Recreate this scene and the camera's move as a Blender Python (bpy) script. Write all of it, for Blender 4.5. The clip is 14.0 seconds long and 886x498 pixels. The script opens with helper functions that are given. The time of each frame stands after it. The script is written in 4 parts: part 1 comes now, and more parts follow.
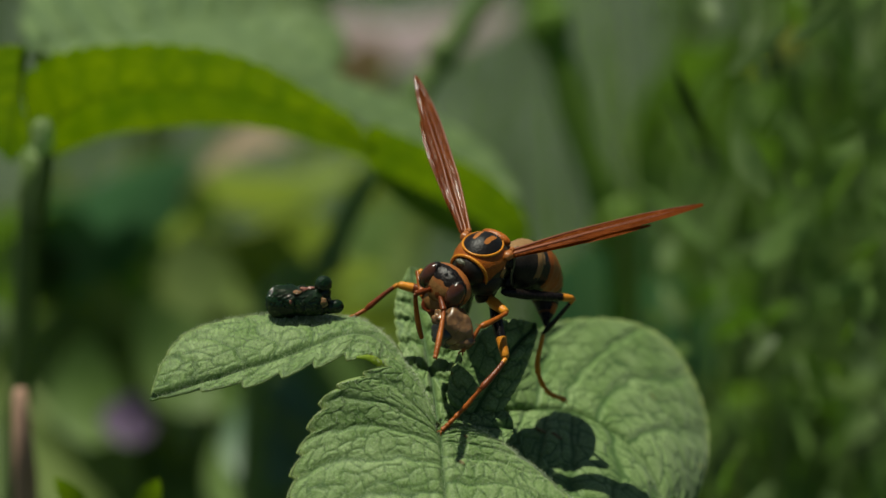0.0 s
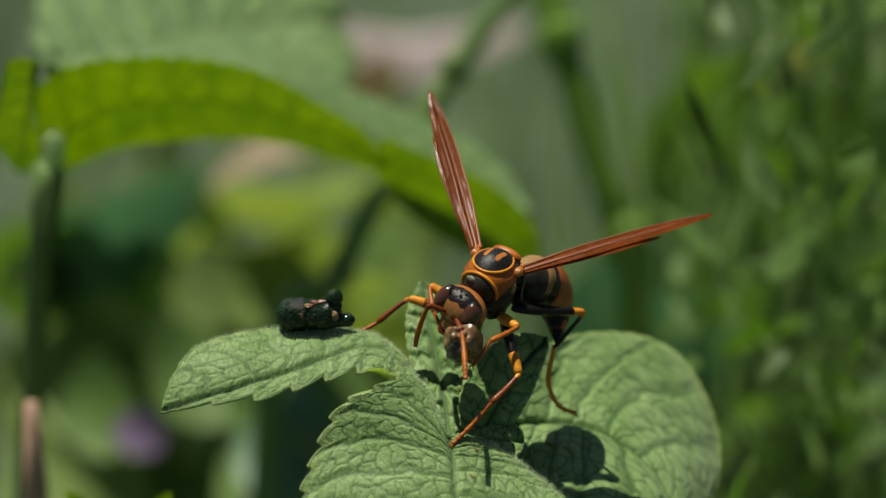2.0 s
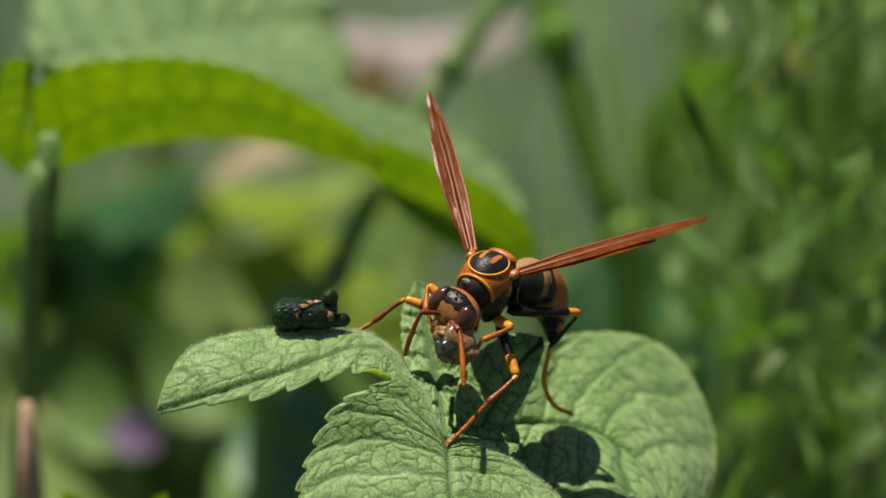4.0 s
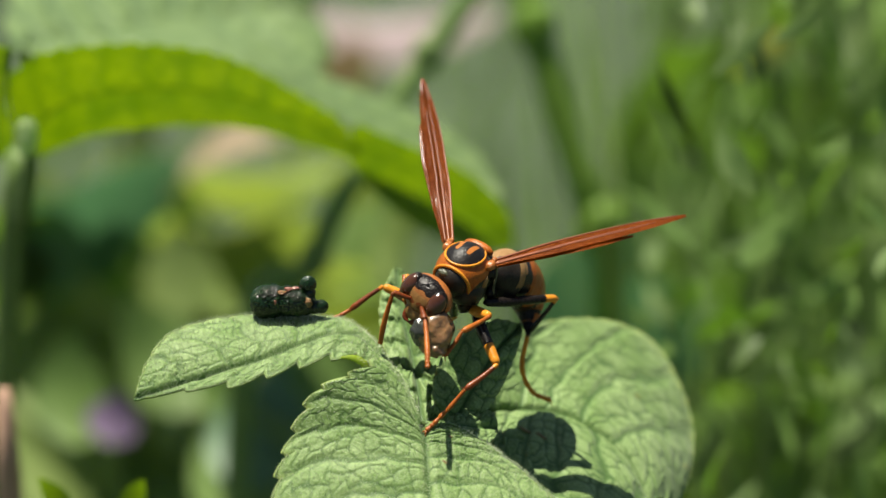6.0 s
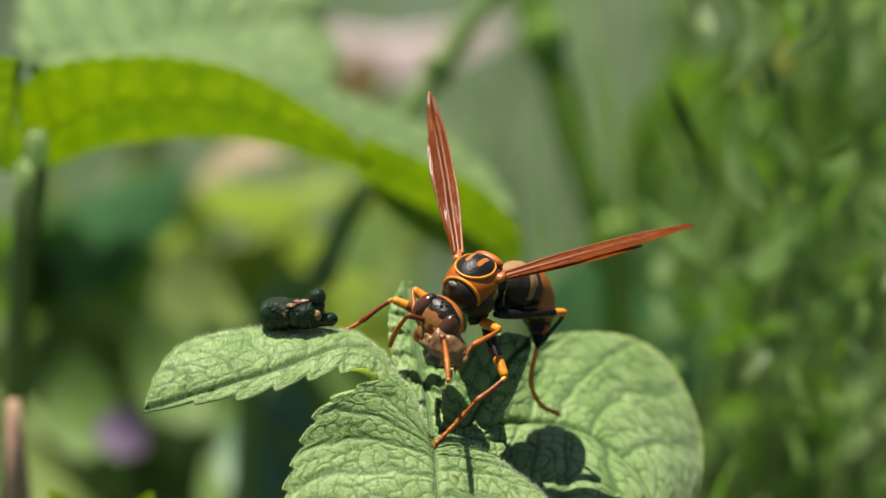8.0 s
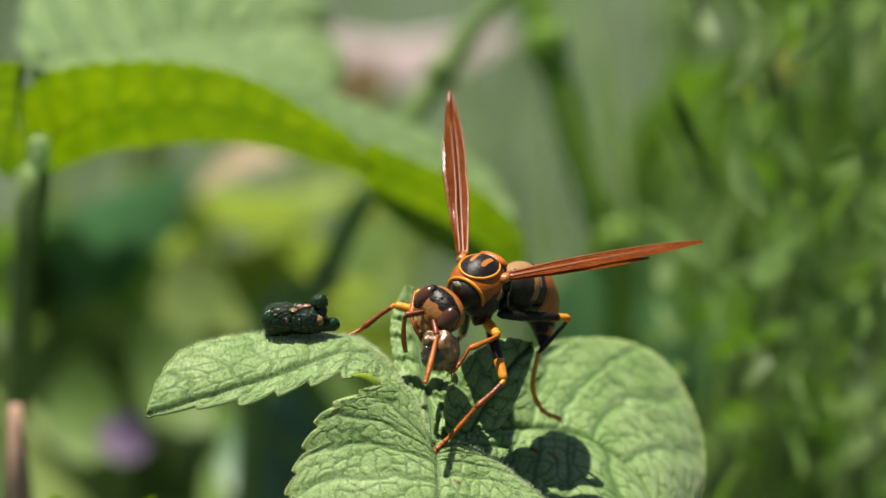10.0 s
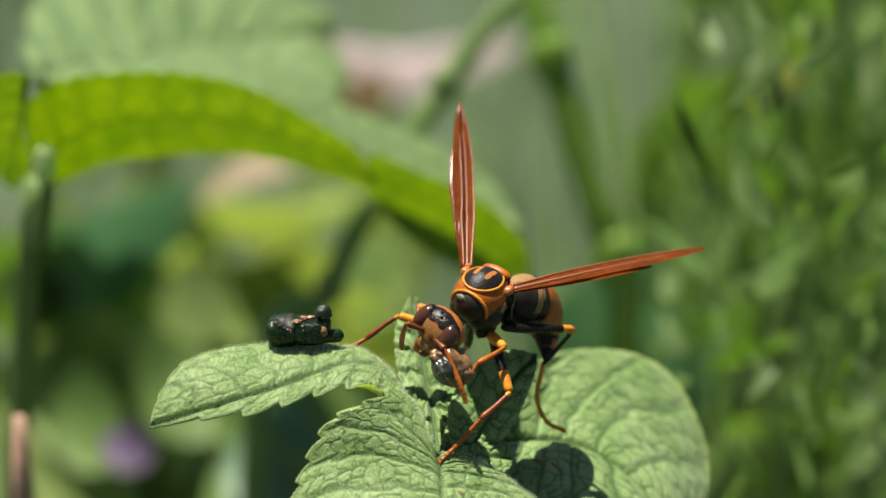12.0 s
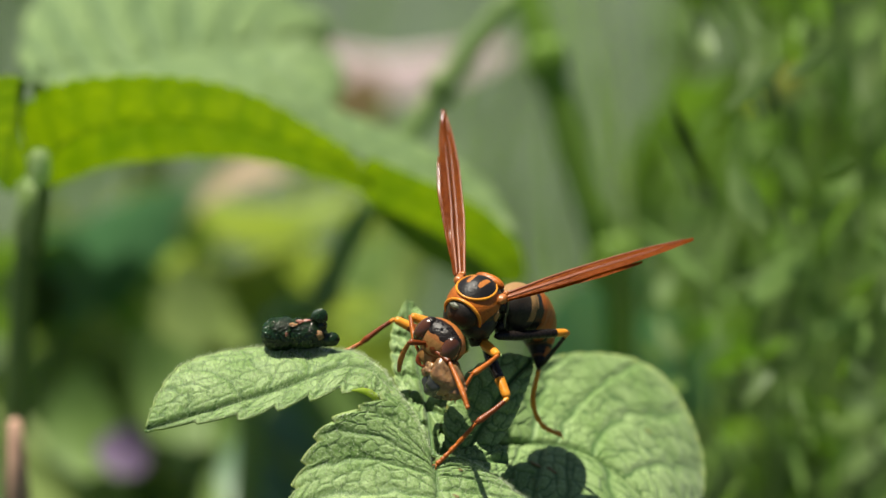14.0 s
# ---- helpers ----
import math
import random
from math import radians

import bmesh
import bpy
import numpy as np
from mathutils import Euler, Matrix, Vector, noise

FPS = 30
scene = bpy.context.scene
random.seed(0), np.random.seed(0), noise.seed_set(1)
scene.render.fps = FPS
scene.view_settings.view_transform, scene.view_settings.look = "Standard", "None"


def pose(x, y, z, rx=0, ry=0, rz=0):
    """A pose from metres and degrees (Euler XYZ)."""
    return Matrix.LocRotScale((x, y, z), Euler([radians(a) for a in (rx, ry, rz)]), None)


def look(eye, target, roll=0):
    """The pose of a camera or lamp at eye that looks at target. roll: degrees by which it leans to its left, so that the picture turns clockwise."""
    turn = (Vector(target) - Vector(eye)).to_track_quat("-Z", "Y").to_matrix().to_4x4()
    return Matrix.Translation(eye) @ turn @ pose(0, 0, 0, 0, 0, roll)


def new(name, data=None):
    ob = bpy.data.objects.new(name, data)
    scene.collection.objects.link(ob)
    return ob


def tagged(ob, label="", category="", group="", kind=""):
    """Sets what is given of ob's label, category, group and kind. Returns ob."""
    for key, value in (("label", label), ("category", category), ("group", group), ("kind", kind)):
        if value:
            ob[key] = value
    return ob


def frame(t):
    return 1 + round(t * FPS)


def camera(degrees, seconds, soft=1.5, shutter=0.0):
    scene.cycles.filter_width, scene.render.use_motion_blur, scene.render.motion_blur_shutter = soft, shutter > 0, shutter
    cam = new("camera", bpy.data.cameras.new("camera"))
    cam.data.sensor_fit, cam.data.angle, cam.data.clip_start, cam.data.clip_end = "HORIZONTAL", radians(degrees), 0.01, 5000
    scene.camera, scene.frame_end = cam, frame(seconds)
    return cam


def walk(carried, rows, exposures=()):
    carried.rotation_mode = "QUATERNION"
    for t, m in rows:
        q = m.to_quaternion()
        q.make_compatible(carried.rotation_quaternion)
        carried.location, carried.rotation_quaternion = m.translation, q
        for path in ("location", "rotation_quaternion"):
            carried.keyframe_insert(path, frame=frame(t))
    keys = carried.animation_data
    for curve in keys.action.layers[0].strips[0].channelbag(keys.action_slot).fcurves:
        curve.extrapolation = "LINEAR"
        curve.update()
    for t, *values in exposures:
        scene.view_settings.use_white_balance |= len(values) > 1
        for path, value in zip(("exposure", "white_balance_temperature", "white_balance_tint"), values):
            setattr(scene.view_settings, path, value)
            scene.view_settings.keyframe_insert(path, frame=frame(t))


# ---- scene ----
# Close view of a paper wasp eating on a young leafy shoot, in sunlight. Scaled to life size by estimate (wasp about 20
# mm), placed and shaped to fit the camera's view.
MM = 0.001


def mm(x, y, z):
    return Vector((x, y, z)) * MM


def tilt(a, b, c):
    """World place, in metres, of a mm across, b mm up and c mm away along the 22 degree viewing slope."""
    return Vector((a, b * 0.37461 + c * 0.92718, b * 0.92718 - c * 0.37461)) * MM


def untilt(v):
    x, y, z = v / MM
    return x, y * 0.37461 + z * 0.92718, y * 0.92718 - z * 0.37461


# ---- camera ----
cam = camera(17.0, 14.0, soft=1.5)
cam.data.dof.use_dof = True
cam.data.dof.focus_distance = 0.2512
cam.data.dof.aperture_fstop = 19.0
cam.data.dof.aperture_blades = 0


def aim(yaw, pitch, roll):
    return pose(0, -0.23180, 0.09365, 68 + pitch, 0, yaw) @ pose(0, 0, 0, 0, 0, roll)


walk(cam, [
    (0, aim(0.286, -0.147, -0.14)),
    (0.5, aim(0.451, -0.015, -0.11)),
    (1, aim(0.471, 0.054, -0.20)),
    (1.5, aim(0.513, 0.085, -0.12)),
    (2, aim(0.517, 0.115, -0.15)),
    (2.2, aim(0.508, 0.087, -0.15)),
    (4.3, aim(0.375, 0.121, -0.15)),
    (4.5, aim(0.271, 0.095, -0.12)),
    (5, aim(0.056, -0.013, -0.04)),
    (5.5, aim(-0.058, -0.152, -0.06)),
    (6, aim(-0.035, -0.145, -0.02)),
    (6.5, aim(0.000, 0.000, 0.00)),
    (7, aim(0.039, 0.085, 0.05)),
    (7.5, aim(0.086, 0.070, 0.08)),
    (8, aim(0.164, 0.111, 0.12)),
    (10.5, aim(0.245, 0.213, 0.18)),
    (11, aim(0.380, 0.183, 0.20)),
    (11.5, aim(0.437, 0.377, 0.10)),
    (12, aim(0.298, 0.429, 0.20)),
    (12.5, aim(0.313, 0.491, 0.22)),
    (13, aim(0.374, 0.535, 0.24)),
    (13.5, aim(0.312, 0.562, 0.25)),
    (14, aim(0.212, 0.502, 0.27)),
], exposures=[(0, -0.1, 6450, 1), (1.0, 0.02, 6450, 1), (2.2, 0.26, 6450, 3), (4.3, 0.63, 6500, 6), (5.0, 0.76, 6500, 7), (6.5, 0.94, 6500, 8), (14.0, 0.94, 6500, 8)])

# ---- light ----
SUN = Vector((-0.2, 0.12, 0.97)).normalized()
world = bpy.data.worlds.new("world")
scene.world = world
world.use_nodes = True
wn = world.node_tree
sky = wn.nodes.new("ShaderNodeTexSky")
sky.sky_type = "NISHITA"
sky.sun_disc = False
sky.sun_elevation = math.asin(SUN.z)
sky.sun_rotation = math.atan2(SUN.x, SUN.y)
wn.links.new(sky.outputs[0], wn.nodes["Background"].inputs[0])
wn.nodes["Background"].inputs[1].default_value = 0.038
sun = new("sun", bpy.data.lights.new("sun", "SUN"))
sun.data.energy, sun.data.angle, sun.data.color = 5.5, radians(0.6), (1.0, 0.93, 0.80)
sun.matrix_basis = look((0.3, 0.7, 3.0), Vector((0.3, 0.7, 3.0)) - SUN)


# ---- materials ----
def material(name, low, high, rough=0.5, grain=1500, patch=200, bump=0.2, spec=0.5, metal=0.0, through_light=0.0,
             vein=None, coat=0.0, sub=0.0, spread=(0.3, 0.7), fine_rough=0.12, object_vary=0.0, sheen=0.0, pebble=0, hue=0.5):
    """Two colours mixed by noise at two scales (per metre), with fine relief; vein: a colour along the leaf's veins, on
    the downy leaf also the shade in their grooves.
    """
    m = bpy.data.materials.new(name)
    m.use_nodes = True
    t = m.node_tree
    n, link = t.nodes, t.links.new
    b = n["Principled BSDF"]
    co = n.new("ShaderNodeTexCoord")
    fine, wide = n.new("ShaderNodeTexNoise"), n.new("ShaderNodeTexNoise")
    fine.inputs["Scale"].default_value, wide.inputs["Scale"].default_value = grain, patch
    fine.inputs["Detail"].default_value = 4
    for x in (fine, wide):
        link(co.outputs["Object"], x.inputs["Vector"])
    add = n.new("ShaderNodeMath")
    add.operation = "ADD"
    half = n.new("ShaderNodeMath")
    half.operation = "MULTIPLY"
    half.inputs[1].default_value = 0.5
    link(fine.outputs["Fac"], add.inputs[0])
    link(wide.outputs["Fac"], add.inputs[1])
    link(add.outputs[0], half.inputs[0])
    ramp = n.new("ShaderNodeValToRGB")
    ramp.color_ramp.elements[0].position, ramp.color_ramp.elements[1].position = spread
    ramp.color_ramp.elements[0].color, ramp.color_ramp.elements[1].color = (*low, 1), (*high, 1)
    link(half.outputs[0], ramp.inputs[0])
    colour = ramp.outputs[0]
    net = None
    if pebble:
        cells = n.new("ShaderNodeTexVoronoi")
        cells.feature = "DISTANCE_TO_EDGE"
        cells.inputs["Scale"].default_value = pebble
        warp = n.new("ShaderNodeMixRGB")
        warp.blend_type = "ADD"
        warp.inputs[0].default_value = 0.0005
        link(co.outputs["Object"], warp.inputs[1])
        link(wide.outputs["Color"], warp.inputs[2])
        link(warp.outputs[0], cells.inputs["Vector"])
        net = n.new("ShaderNodeMapRange")
        net.interpolation_type = "SMOOTHSTEP"
        net.inputs["From Max"].default_value = 0.22
        link(cells.outputs["Distance"], net.inputs["Value"])
        # Cell borders are darkened: crease shade put into the colour.
        dark = n.new("ShaderNodeMix")
        dark.data_type = "RGBA"
        link(net.outputs[0], dark.inputs["Factor"])
        soft = n.new("ShaderNodeMixRGB")
        soft.inputs[0].default_value = 0.25
        link(colour, soft.inputs[1])
        soft.inputs[2].default_value = (*vein, 1)
        link(soft.outputs[0], dark.inputs["A"])
        link(colour, dark.inputs["B"])
        colour = dark.outputs["Result"]
    if vein:
        at = n.new("ShaderNodeAttribute")
        at.attribute_name = "vein"
        mix = n.new("ShaderNodeMix")
        mix.data_type = "RGBA"
        link(at.outputs["Fac"], mix.inputs["Factor"])
        link(colour, mix.inputs["A"])
        mix.inputs["B"].default_value = (*vein, 1)
        colour = mix.outputs["Result"]
    if pebble:
        rim = n.new("ShaderNodeAttribute")
        rim.attribute_name = "edge"
        spot = n.new("ShaderNodeTexNoise")
        spot.inputs["Scale"].default_value = 700
        spot.inputs["Detail"].default_value = 1
        link(co.outputs["Object"], spot.inputs["Vector"])
        few = n.new("ShaderNodeMapRange")
        few.inputs["From Min"].default_value, few.inputs["From Max"].default_value = 0.78, 0.81
        link(spot.outputs["Fac"], few.inputs["Value"])
        for fac, tone in ((rim.outputs["Fac"], (0.36, 0.42, 0.11)), (few.outputs[0], (0.2, 0.2, 0.04))):
            mix = n.new("ShaderNodeMix")
            mix.data_type = "RGBA"
            link(fac, mix.inputs["Factor"])
            link(colour, mix.inputs["A"])
            mix.inputs["B"].default_value = (*tone, 1)
            colour = mix.outputs["Result"]
    if object_vary:
        geo = n.new("ShaderNodeNewGeometry")
        hsv = n.new("ShaderNodeHueSaturation")
        rng = n.new("ShaderNodeMapRange")
        rng.inputs["To Min"].default_value, rng.inputs["To Max"].default_value = 1 - object_vary, 1 + object_vary
        link(geo.outputs["Random Per Island"], rng.inputs["Value"])
        link(rng.outputs[0], hsv.inputs["Value"])
        link(colour, hsv.inputs["Color"])
        colour = hsv.outputs[0]
    link(colour, b.inputs["Base Color"])
    rr = n.new("ShaderNodeMapRange")
    rr.inputs["To Min"].default_value, rr.inputs["To Max"].default_value = max(0.03, rough - fine_rough), min(1, rough + fine_rough)
    link(fine.outputs["Fac"], rr.inputs["Value"])
    link(rr.outputs[0], b.inputs["Roughness"])
    b.inputs["Metallic"].default_value = metal
    b.inputs["Specular IOR Level"].default_value = spec
    b.inputs["Coat Weight"].default_value = coat
    b.inputs["Coat Roughness"].default_value = 0.08
    b.inputs["Sheen Weight"].default_value = sheen
    if sub:
        b.inputs["Subsurface Weight"].default_value = sub
        b.inputs["Subsurface Radius"].default_value = (1.0, 0.5, 0.25)
        b.inputs["Subsurface Scale"].default_value = 0.0006
    if bump:
        bp = n.new("ShaderNodeBump")
        bp.inputs["Strength"].default_value = bump
        bp.inputs["Distance"].default_value = 0.35 / grain
        link(fine.outputs["Fac"], bp.inputs["Height"])
        if net:
            dome = n.new("ShaderNodeBump")
            dome.inputs["Strength"].default_value = 0.25
            dome.inputs["Distance"].default_value = 0.00004
            link(net.outputs[0], dome.inputs["Height"])
            link(dome.outputs[0], bp.inputs["Normal"])
        link(bp.outputs[0], b.inputs["Normal"])
    if through_light:
        tr = n.new("ShaderNodeBsdfTranslucent")
        hs = n.new("ShaderNodeHueSaturation")
        hs.inputs["Saturation"].default_value, hs.inputs["Value"].default_value = 1.25, 1.5
        hs.inputs["Hue"].default_value = hue
        link(colour, hs.inputs["Color"])
        link(hs.outputs[0], tr.inputs["Color"])
        ms = n.new("ShaderNodeMixShader")
        ms.inputs[0].default_value = through_light
        link(b.outputs[0], ms.inputs[1])
        link(tr.outputs[0], ms.inputs[2])
        link(ms.outputs[0], n["Material Output"].inputs["Surface"])
    return m


# The dark vein colour partly paints the shade in the grooves.
LEAF = material("downy leaf", (0.138, 0.236, 0.055), (0.288, 0.392, 0.16), 0.55, 6500, 260, 0.7, 0.3, through_light=0.18, vein=(0.038, 0.095, 0.016), sheen=0.12, spread=(0.36, 0.62), pebble=2600, hue=0.485)
BLEMISH = material("brown leaf blemish", (0.09, 0.06, 0.012), (0.2, 0.15, 0.03), 0.6, 4000, 900, 0.4)
# Lime colour carries the light that shines through the curled edge.
LIME = material("lime green for light through leaf edge", (0.22, 0.32, 0.02), (0.34, 0.44, 0.04), 0.5, 2500, 500, 0.3, through_light=0.5)
# White hairs, brightened so that they also paint the leaf's glints.
LEAF_EDGE = material("leaf hair", (0.5, 0.55, 0.42), (0.7, 0.73, 0.6), 0.4, 4000, 500, 0, through_light=0.4)
BACK_LEAF = material("smooth backlit leaf", (0.055, 0.115, 0.006), (0.14, 0.215, 0.015), 0.45, 700, 110, 0.2, through_light=0.47, vein=(0.05, 0.11, 0.008), spread=(0.35, 0.65), hue=0.492)
PALE_LEAF = material("pale leaf", (0.14, 0.215, 0.074), (0.21, 0.29, 0.112), 0.5, 900, 60, 0.2, through_light=0.25, vein=(0.06, 0.11, 0.04))
STEM = material("green stem", (0.075, 0.13, 0.03), (0.145, 0.22, 0.055), 0.5, 900, 90, 0.2, through_light=0.1)
BLUISH = material("bluish green leaf", (0.055, 0.12, 0.062), (0.11, 0.2, 0.105), 0.5, 900, 60, 0.2, through_light=0.25)
# Paled to give the shaded node the look of light passing through.
NODE = material("node green paled by painted light", (0.45, 0.55, 0.28), (0.58, 0.66, 0.38), 0.6, 900, 90, 0.2, through_light=0.55)
DRY = material("dry stalk", (0.27, 0.15, 0.1), (0.44, 0.28, 0.2), 0.7, 900, 90, 0.3)
DARK_STEM = material("deep green stem", (0.16, 0.245, 0.085), (0.25, 0.335, 0.13), 0.5, 900, 90, 0.2, through_light=0.45)
OLIVE = material("vivid green stem", (0.15, 0.27, 0.035), (0.24, 0.38, 0.055), 0.5, 900, 90, 0.2, through_light=0.4)
GRASS = material("grass", (0.046, 0.098, 0.019), (0.178, 0.268, 0.068), 0.52, 300, 25, 0.1, through_light=0.34, object_vary=0.7)
GROUND = material("mossy ground", (0.02, 0.036, 0.016), (0.052, 0.079, 0.039), 0.9, 120, 9, 0.4)
YOUNG = material("young yellowish leaf", (0.15, 0.22, 0.058), (0.27, 0.345, 0.11), 0.5, 900, 60, 0.2, through_light=0.35, hue=0.485)
TAN = material("withered leaf", (0.2, 0.155, 0.095), (0.29, 0.22, 0.14), 0.7, 700, 60, 0.2, through_light=0.2)
PURPLE = material("purple petals", (0.13, 0.085, 0.17), (0.2, 0.14, 0.24), 0.6, 900, 90, 0.1, through_light=0.3)
PINK = material("pale pink petals", (0.42, 0.34, 0.36), (0.58, 0.48, 0.5), 0.6, 900, 60, 0.1, through_light=0.3)
YELLOW_GREEN = material("yellow-green buds", (0.3, 0.36, 0.04), (0.42, 0.44, 0.07), 0.6, 900, 90, 0.1, through_light=0.3)
YELLOW = material("yellow petals", (0.3, 0.32, 0.09), (0.4, 0.4, 0.14), 0.6, 900, 200, 0.1, through_light=0.3)
ORANGE = material("orange cuticle", (0.13, 0.026, 0.003), (0.42, 0.118, 0.011), 0.36, 7000, 600, 0.8, 0.28)
AMBER = material("amber cuticle", (0.36, 0.11, 0.007), (0.68, 0.28, 0.025), 0.3, 7000, 600, 0.6, 0.3)
TAWNY = material("pale tawny cuticle", (0.16, 0.085, 0.03), (0.32, 0.19, 0.08), 0.4, 6000, 500, 0.4, 0.3)
DULL = material("dull yellowish cuticle", (0.06, 0.022, 0.008), (0.15, 0.06, 0.02), 0.45, 6000, 500, 0.4, 0.2)
BROWN = material("red-brown cuticle", (0.07, 0.013, 0.003), (0.19, 0.042, 0.007), 0.33, 6000, 500, 0.6, 0.3)
BLACK = material("black cuticle", (0.003, 0.0025, 0.0025), (0.010, 0.008, 0.007), 0.24, 7000, 700, 0.5, 0.3)
PLEURA = material("dusky cuticle with pale down", (0.005, 0.004, 0.0035), (0.030, 0.025, 0.02), 0.4, 6000, 600, 0.6, 0.25)
FACE = material("tan face cuticle", (0.15, 0.052, 0.012), (0.3, 0.115, 0.032), 0.36, 6000, 900, 0.4, 0.35)
SOOT = material("dull black cuticle", (0.003, 0.0025, 0.0025), (0.014, 0.010, 0.008), 0.3, 5200, 900, 0.9, 0.22, fine_rough=0.2)
# Paler orange: sunlit sheen on the head's back is put into the colour.
PEACH = material("pale orange cuticle with painted sheen", (0.21, 0.06, 0.012), (0.4, 0.145, 0.036), 0.33, 7000, 600, 0.5, 0.45)
SATIN = material("satin black cuticle", (0.004, 0.0035, 0.0035), (0.014, 0.012, 0.011), 0.4, 6500, 700, 0.8, 0.25)
STRIPE = material("dull orange cuticle", (0.24, 0.075, 0.012), (0.42, 0.15, 0.03), 0.4, 7000, 600, 0.6, 0.3)
FACE_PALE = material("yellowish tan face cuticle", (0.15, 0.068, 0.018), (0.29, 0.142, 0.042), 0.36, 6000, 900, 0.4, 0.35)
OCELLUS = material("simple eye", (0.004, 0.003, 0.003), (0.012, 0.008, 0.007), 0.06, 9000, 900, 0.0, 0.7, fine_rough=0.02)
EYE = material("compound eye", (0.032, 0.011, 0.005), (0.075, 0.026, 0.011), 0.16, 16000, 900, 0.1, 0.5, coat=0.15, fine_rough=0.03)
MEMBRANE = material("neck membrane", (0.03, 0.034, 0.018), (0.1, 0.105, 0.06), 0.5, 5000, 900, 0.2)
WING = material("smoky amber wing", (0.18, 0.042, 0.006), (0.35, 0.098, 0.014), 0.22, 2500, 400, 0.2, 0.5, through_light=0.4)
VEIN = material("wing vein", (0.12, 0.028, 0.005), (0.24, 0.06, 0.012), 0.42, 5000, 500, 0.1)
FLESH = material("chewed caterpillar flesh", (0.05, 0.028, 0.011), (0.29, 0.155, 0.066), 0.24, 1800, 420, 0.8, 0.5, sub=0.3, coat=0.15)
FLESH_DARK = material("dark gut", (0.012, 0.014, 0.010), (0.04, 0.04, 0.03), 0.2, 2400, 500, 0.4, 0.5, coat=0.3)
GUT = material("wet blackish green gut", (0.0015, 0.005, 0.0015), (0.008, 0.026, 0.006), 0.08, 5200, 600, 0.5, 0.36)
GUT_PINK = material("pink speck", (0.14, 0.05, 0.035), (0.25, 0.1, 0.07), 0.3, 4000, 500, 0.2)


# ---- mesh tools (mm in, metres out) ----
def part(name, bm, mats, parent=None, label="", smooth=True, at=None):
    me = bpy.data.meshes.new(name)
    for v in bm.verts:
        v.co *= MM
    bmesh.ops.recalc_face_normals(bm, faces=bm.faces)
    bm.to_mesh(me)
    bm.free()
    for m in mats if isinstance(mats, (list, tuple)) else [mats]:
        me.materials.append(m)
    if smooth:
        me.shade_smooth()
    ob = new(name, me)
    if parent:
        ob.parent = parent
    if at is not None:
        ob.matrix_basis = at
    return tagged(ob, label) if label else ob


def blob(bm, centre, radii, turn=(0, 0, 0), lumps=0.0, size=1.0, seed=0, slot=0, nu=24, nv=16, square=1.0):
    """A rounded body: an ellipsoid, squared or lumpy."""
    ret = bmesh.ops.create_uvsphere(bm, u_segments=nu, v_segments=nv, radius=1)
    m = Matrix.Translation(centre) @ pose(0, 0, 0, *turn).to_3x3().to_4x4()
    for v in ret["verts"]:
        c = v.co.copy()
        if square != 1.0:
            c = Vector([math.copysign(abs(q) ** square, q) for q in c])
        k = 1 + (lumps * noise.noise(c / size + Vector((seed * 7.1, 3.3, seed))) if lumps else 0)
        v.co = m @ Vector((c.x * radii[0] * k, c.y * radii[1] * k, c.z * radii[2] * k))
    for f in {f for v in ret["verts"] for f in v.link_faces}:
        f.material_index = slot
    return ret["verts"]


def spline(points, n):
    """n places along a smooth curve through the points."""
    p = [Vector(q) for q in points]
    p = [2 * p[0] - p[1]] + p + [2 * p[-1] - p[-2]]
    out = []
    for i in range(n):
        s = i / (n - 1) * (len(p) - 3)
        k = min(int(s), len(p) - 4)
        u = s - k
        a, b, c, d = p[k:k + 4]
        out.append(0.5 * (2 * b + (c - a) * u + (2 * a - 5 * b + 4 * c - d) * u * u + (3 * b - a - 3 * c + d) * u ** 3))
    return out


def tube(bm, points, radii, n=14, sides=12, slots=None, flat=1.0, rough=0.0):
    """A round limb along a curve; radii: (share of the length, mm) pairs; slots: (up to share, material)."""
    pts = spline(points, n)
    xs, ys = [r[0] for r in radii], [r[1] for r in radii]
    rings = []
    side = None
    for i, p in enumerate(pts):
        t = (pts[min(i + 1, n - 1)] - pts[max(i - 1, 0)]).normalized()
        if side is None:
            side = t.orthogonal().normalized()
        side = (side - t * side.dot(t)).normalized()
        other = t.cross(side)
        r = float(np.interp(i / (n - 1), xs, ys)) * (1 + rough * random.uniform(-1, 1))
        rings.append([bm.verts.new(p + r * (math.cos(a) * side + flat * math.sin(a) * other)) for a in (2 * math.pi * k / sides for k in range(sides))])
    for i in range(n - 1):
        slot = 0
        if slots:
            slot = next(s for up, s in slots if (i + 0.5) / (n - 1) <= up)
        for k in range(sides):
            bm.faces.new((rings[i][k], rings[i][(k + 1) % sides], rings[i + 1][(k + 1) % sides], rings[i + 1][k])).material_index = slot
    bm.faces.new(rings[0][::-1]).material_index = slots[0][1] if slots else 0
    bm.faces.new(rings[-1]).material_index = slots[-1][1] if slots else 0


def basis(origin, x_way, z_way):
    """A pose whose x axis is x_way and whose z axis is near z_way."""
    x = x_way.normalized()
    y = z_way.cross(x).normalized()
    z = x.cross(y)
    m = Matrix((x, y, z)).transposed().to_4x4()
    m.translation = origin
    return m


# ---- leaves ----
def seen(u, v, c):
    """World place, in mm, of what stands u mm across and v mm up on the plane 250 mm from the eye, moved c mm further along the same line."""
    k = 1 + c / 250
    return tilt(u * k, v * k, c) / MM


def curve(points, n):
    return np.array([tuple(p) for p in spline([seen(*p) for p in points], n)])


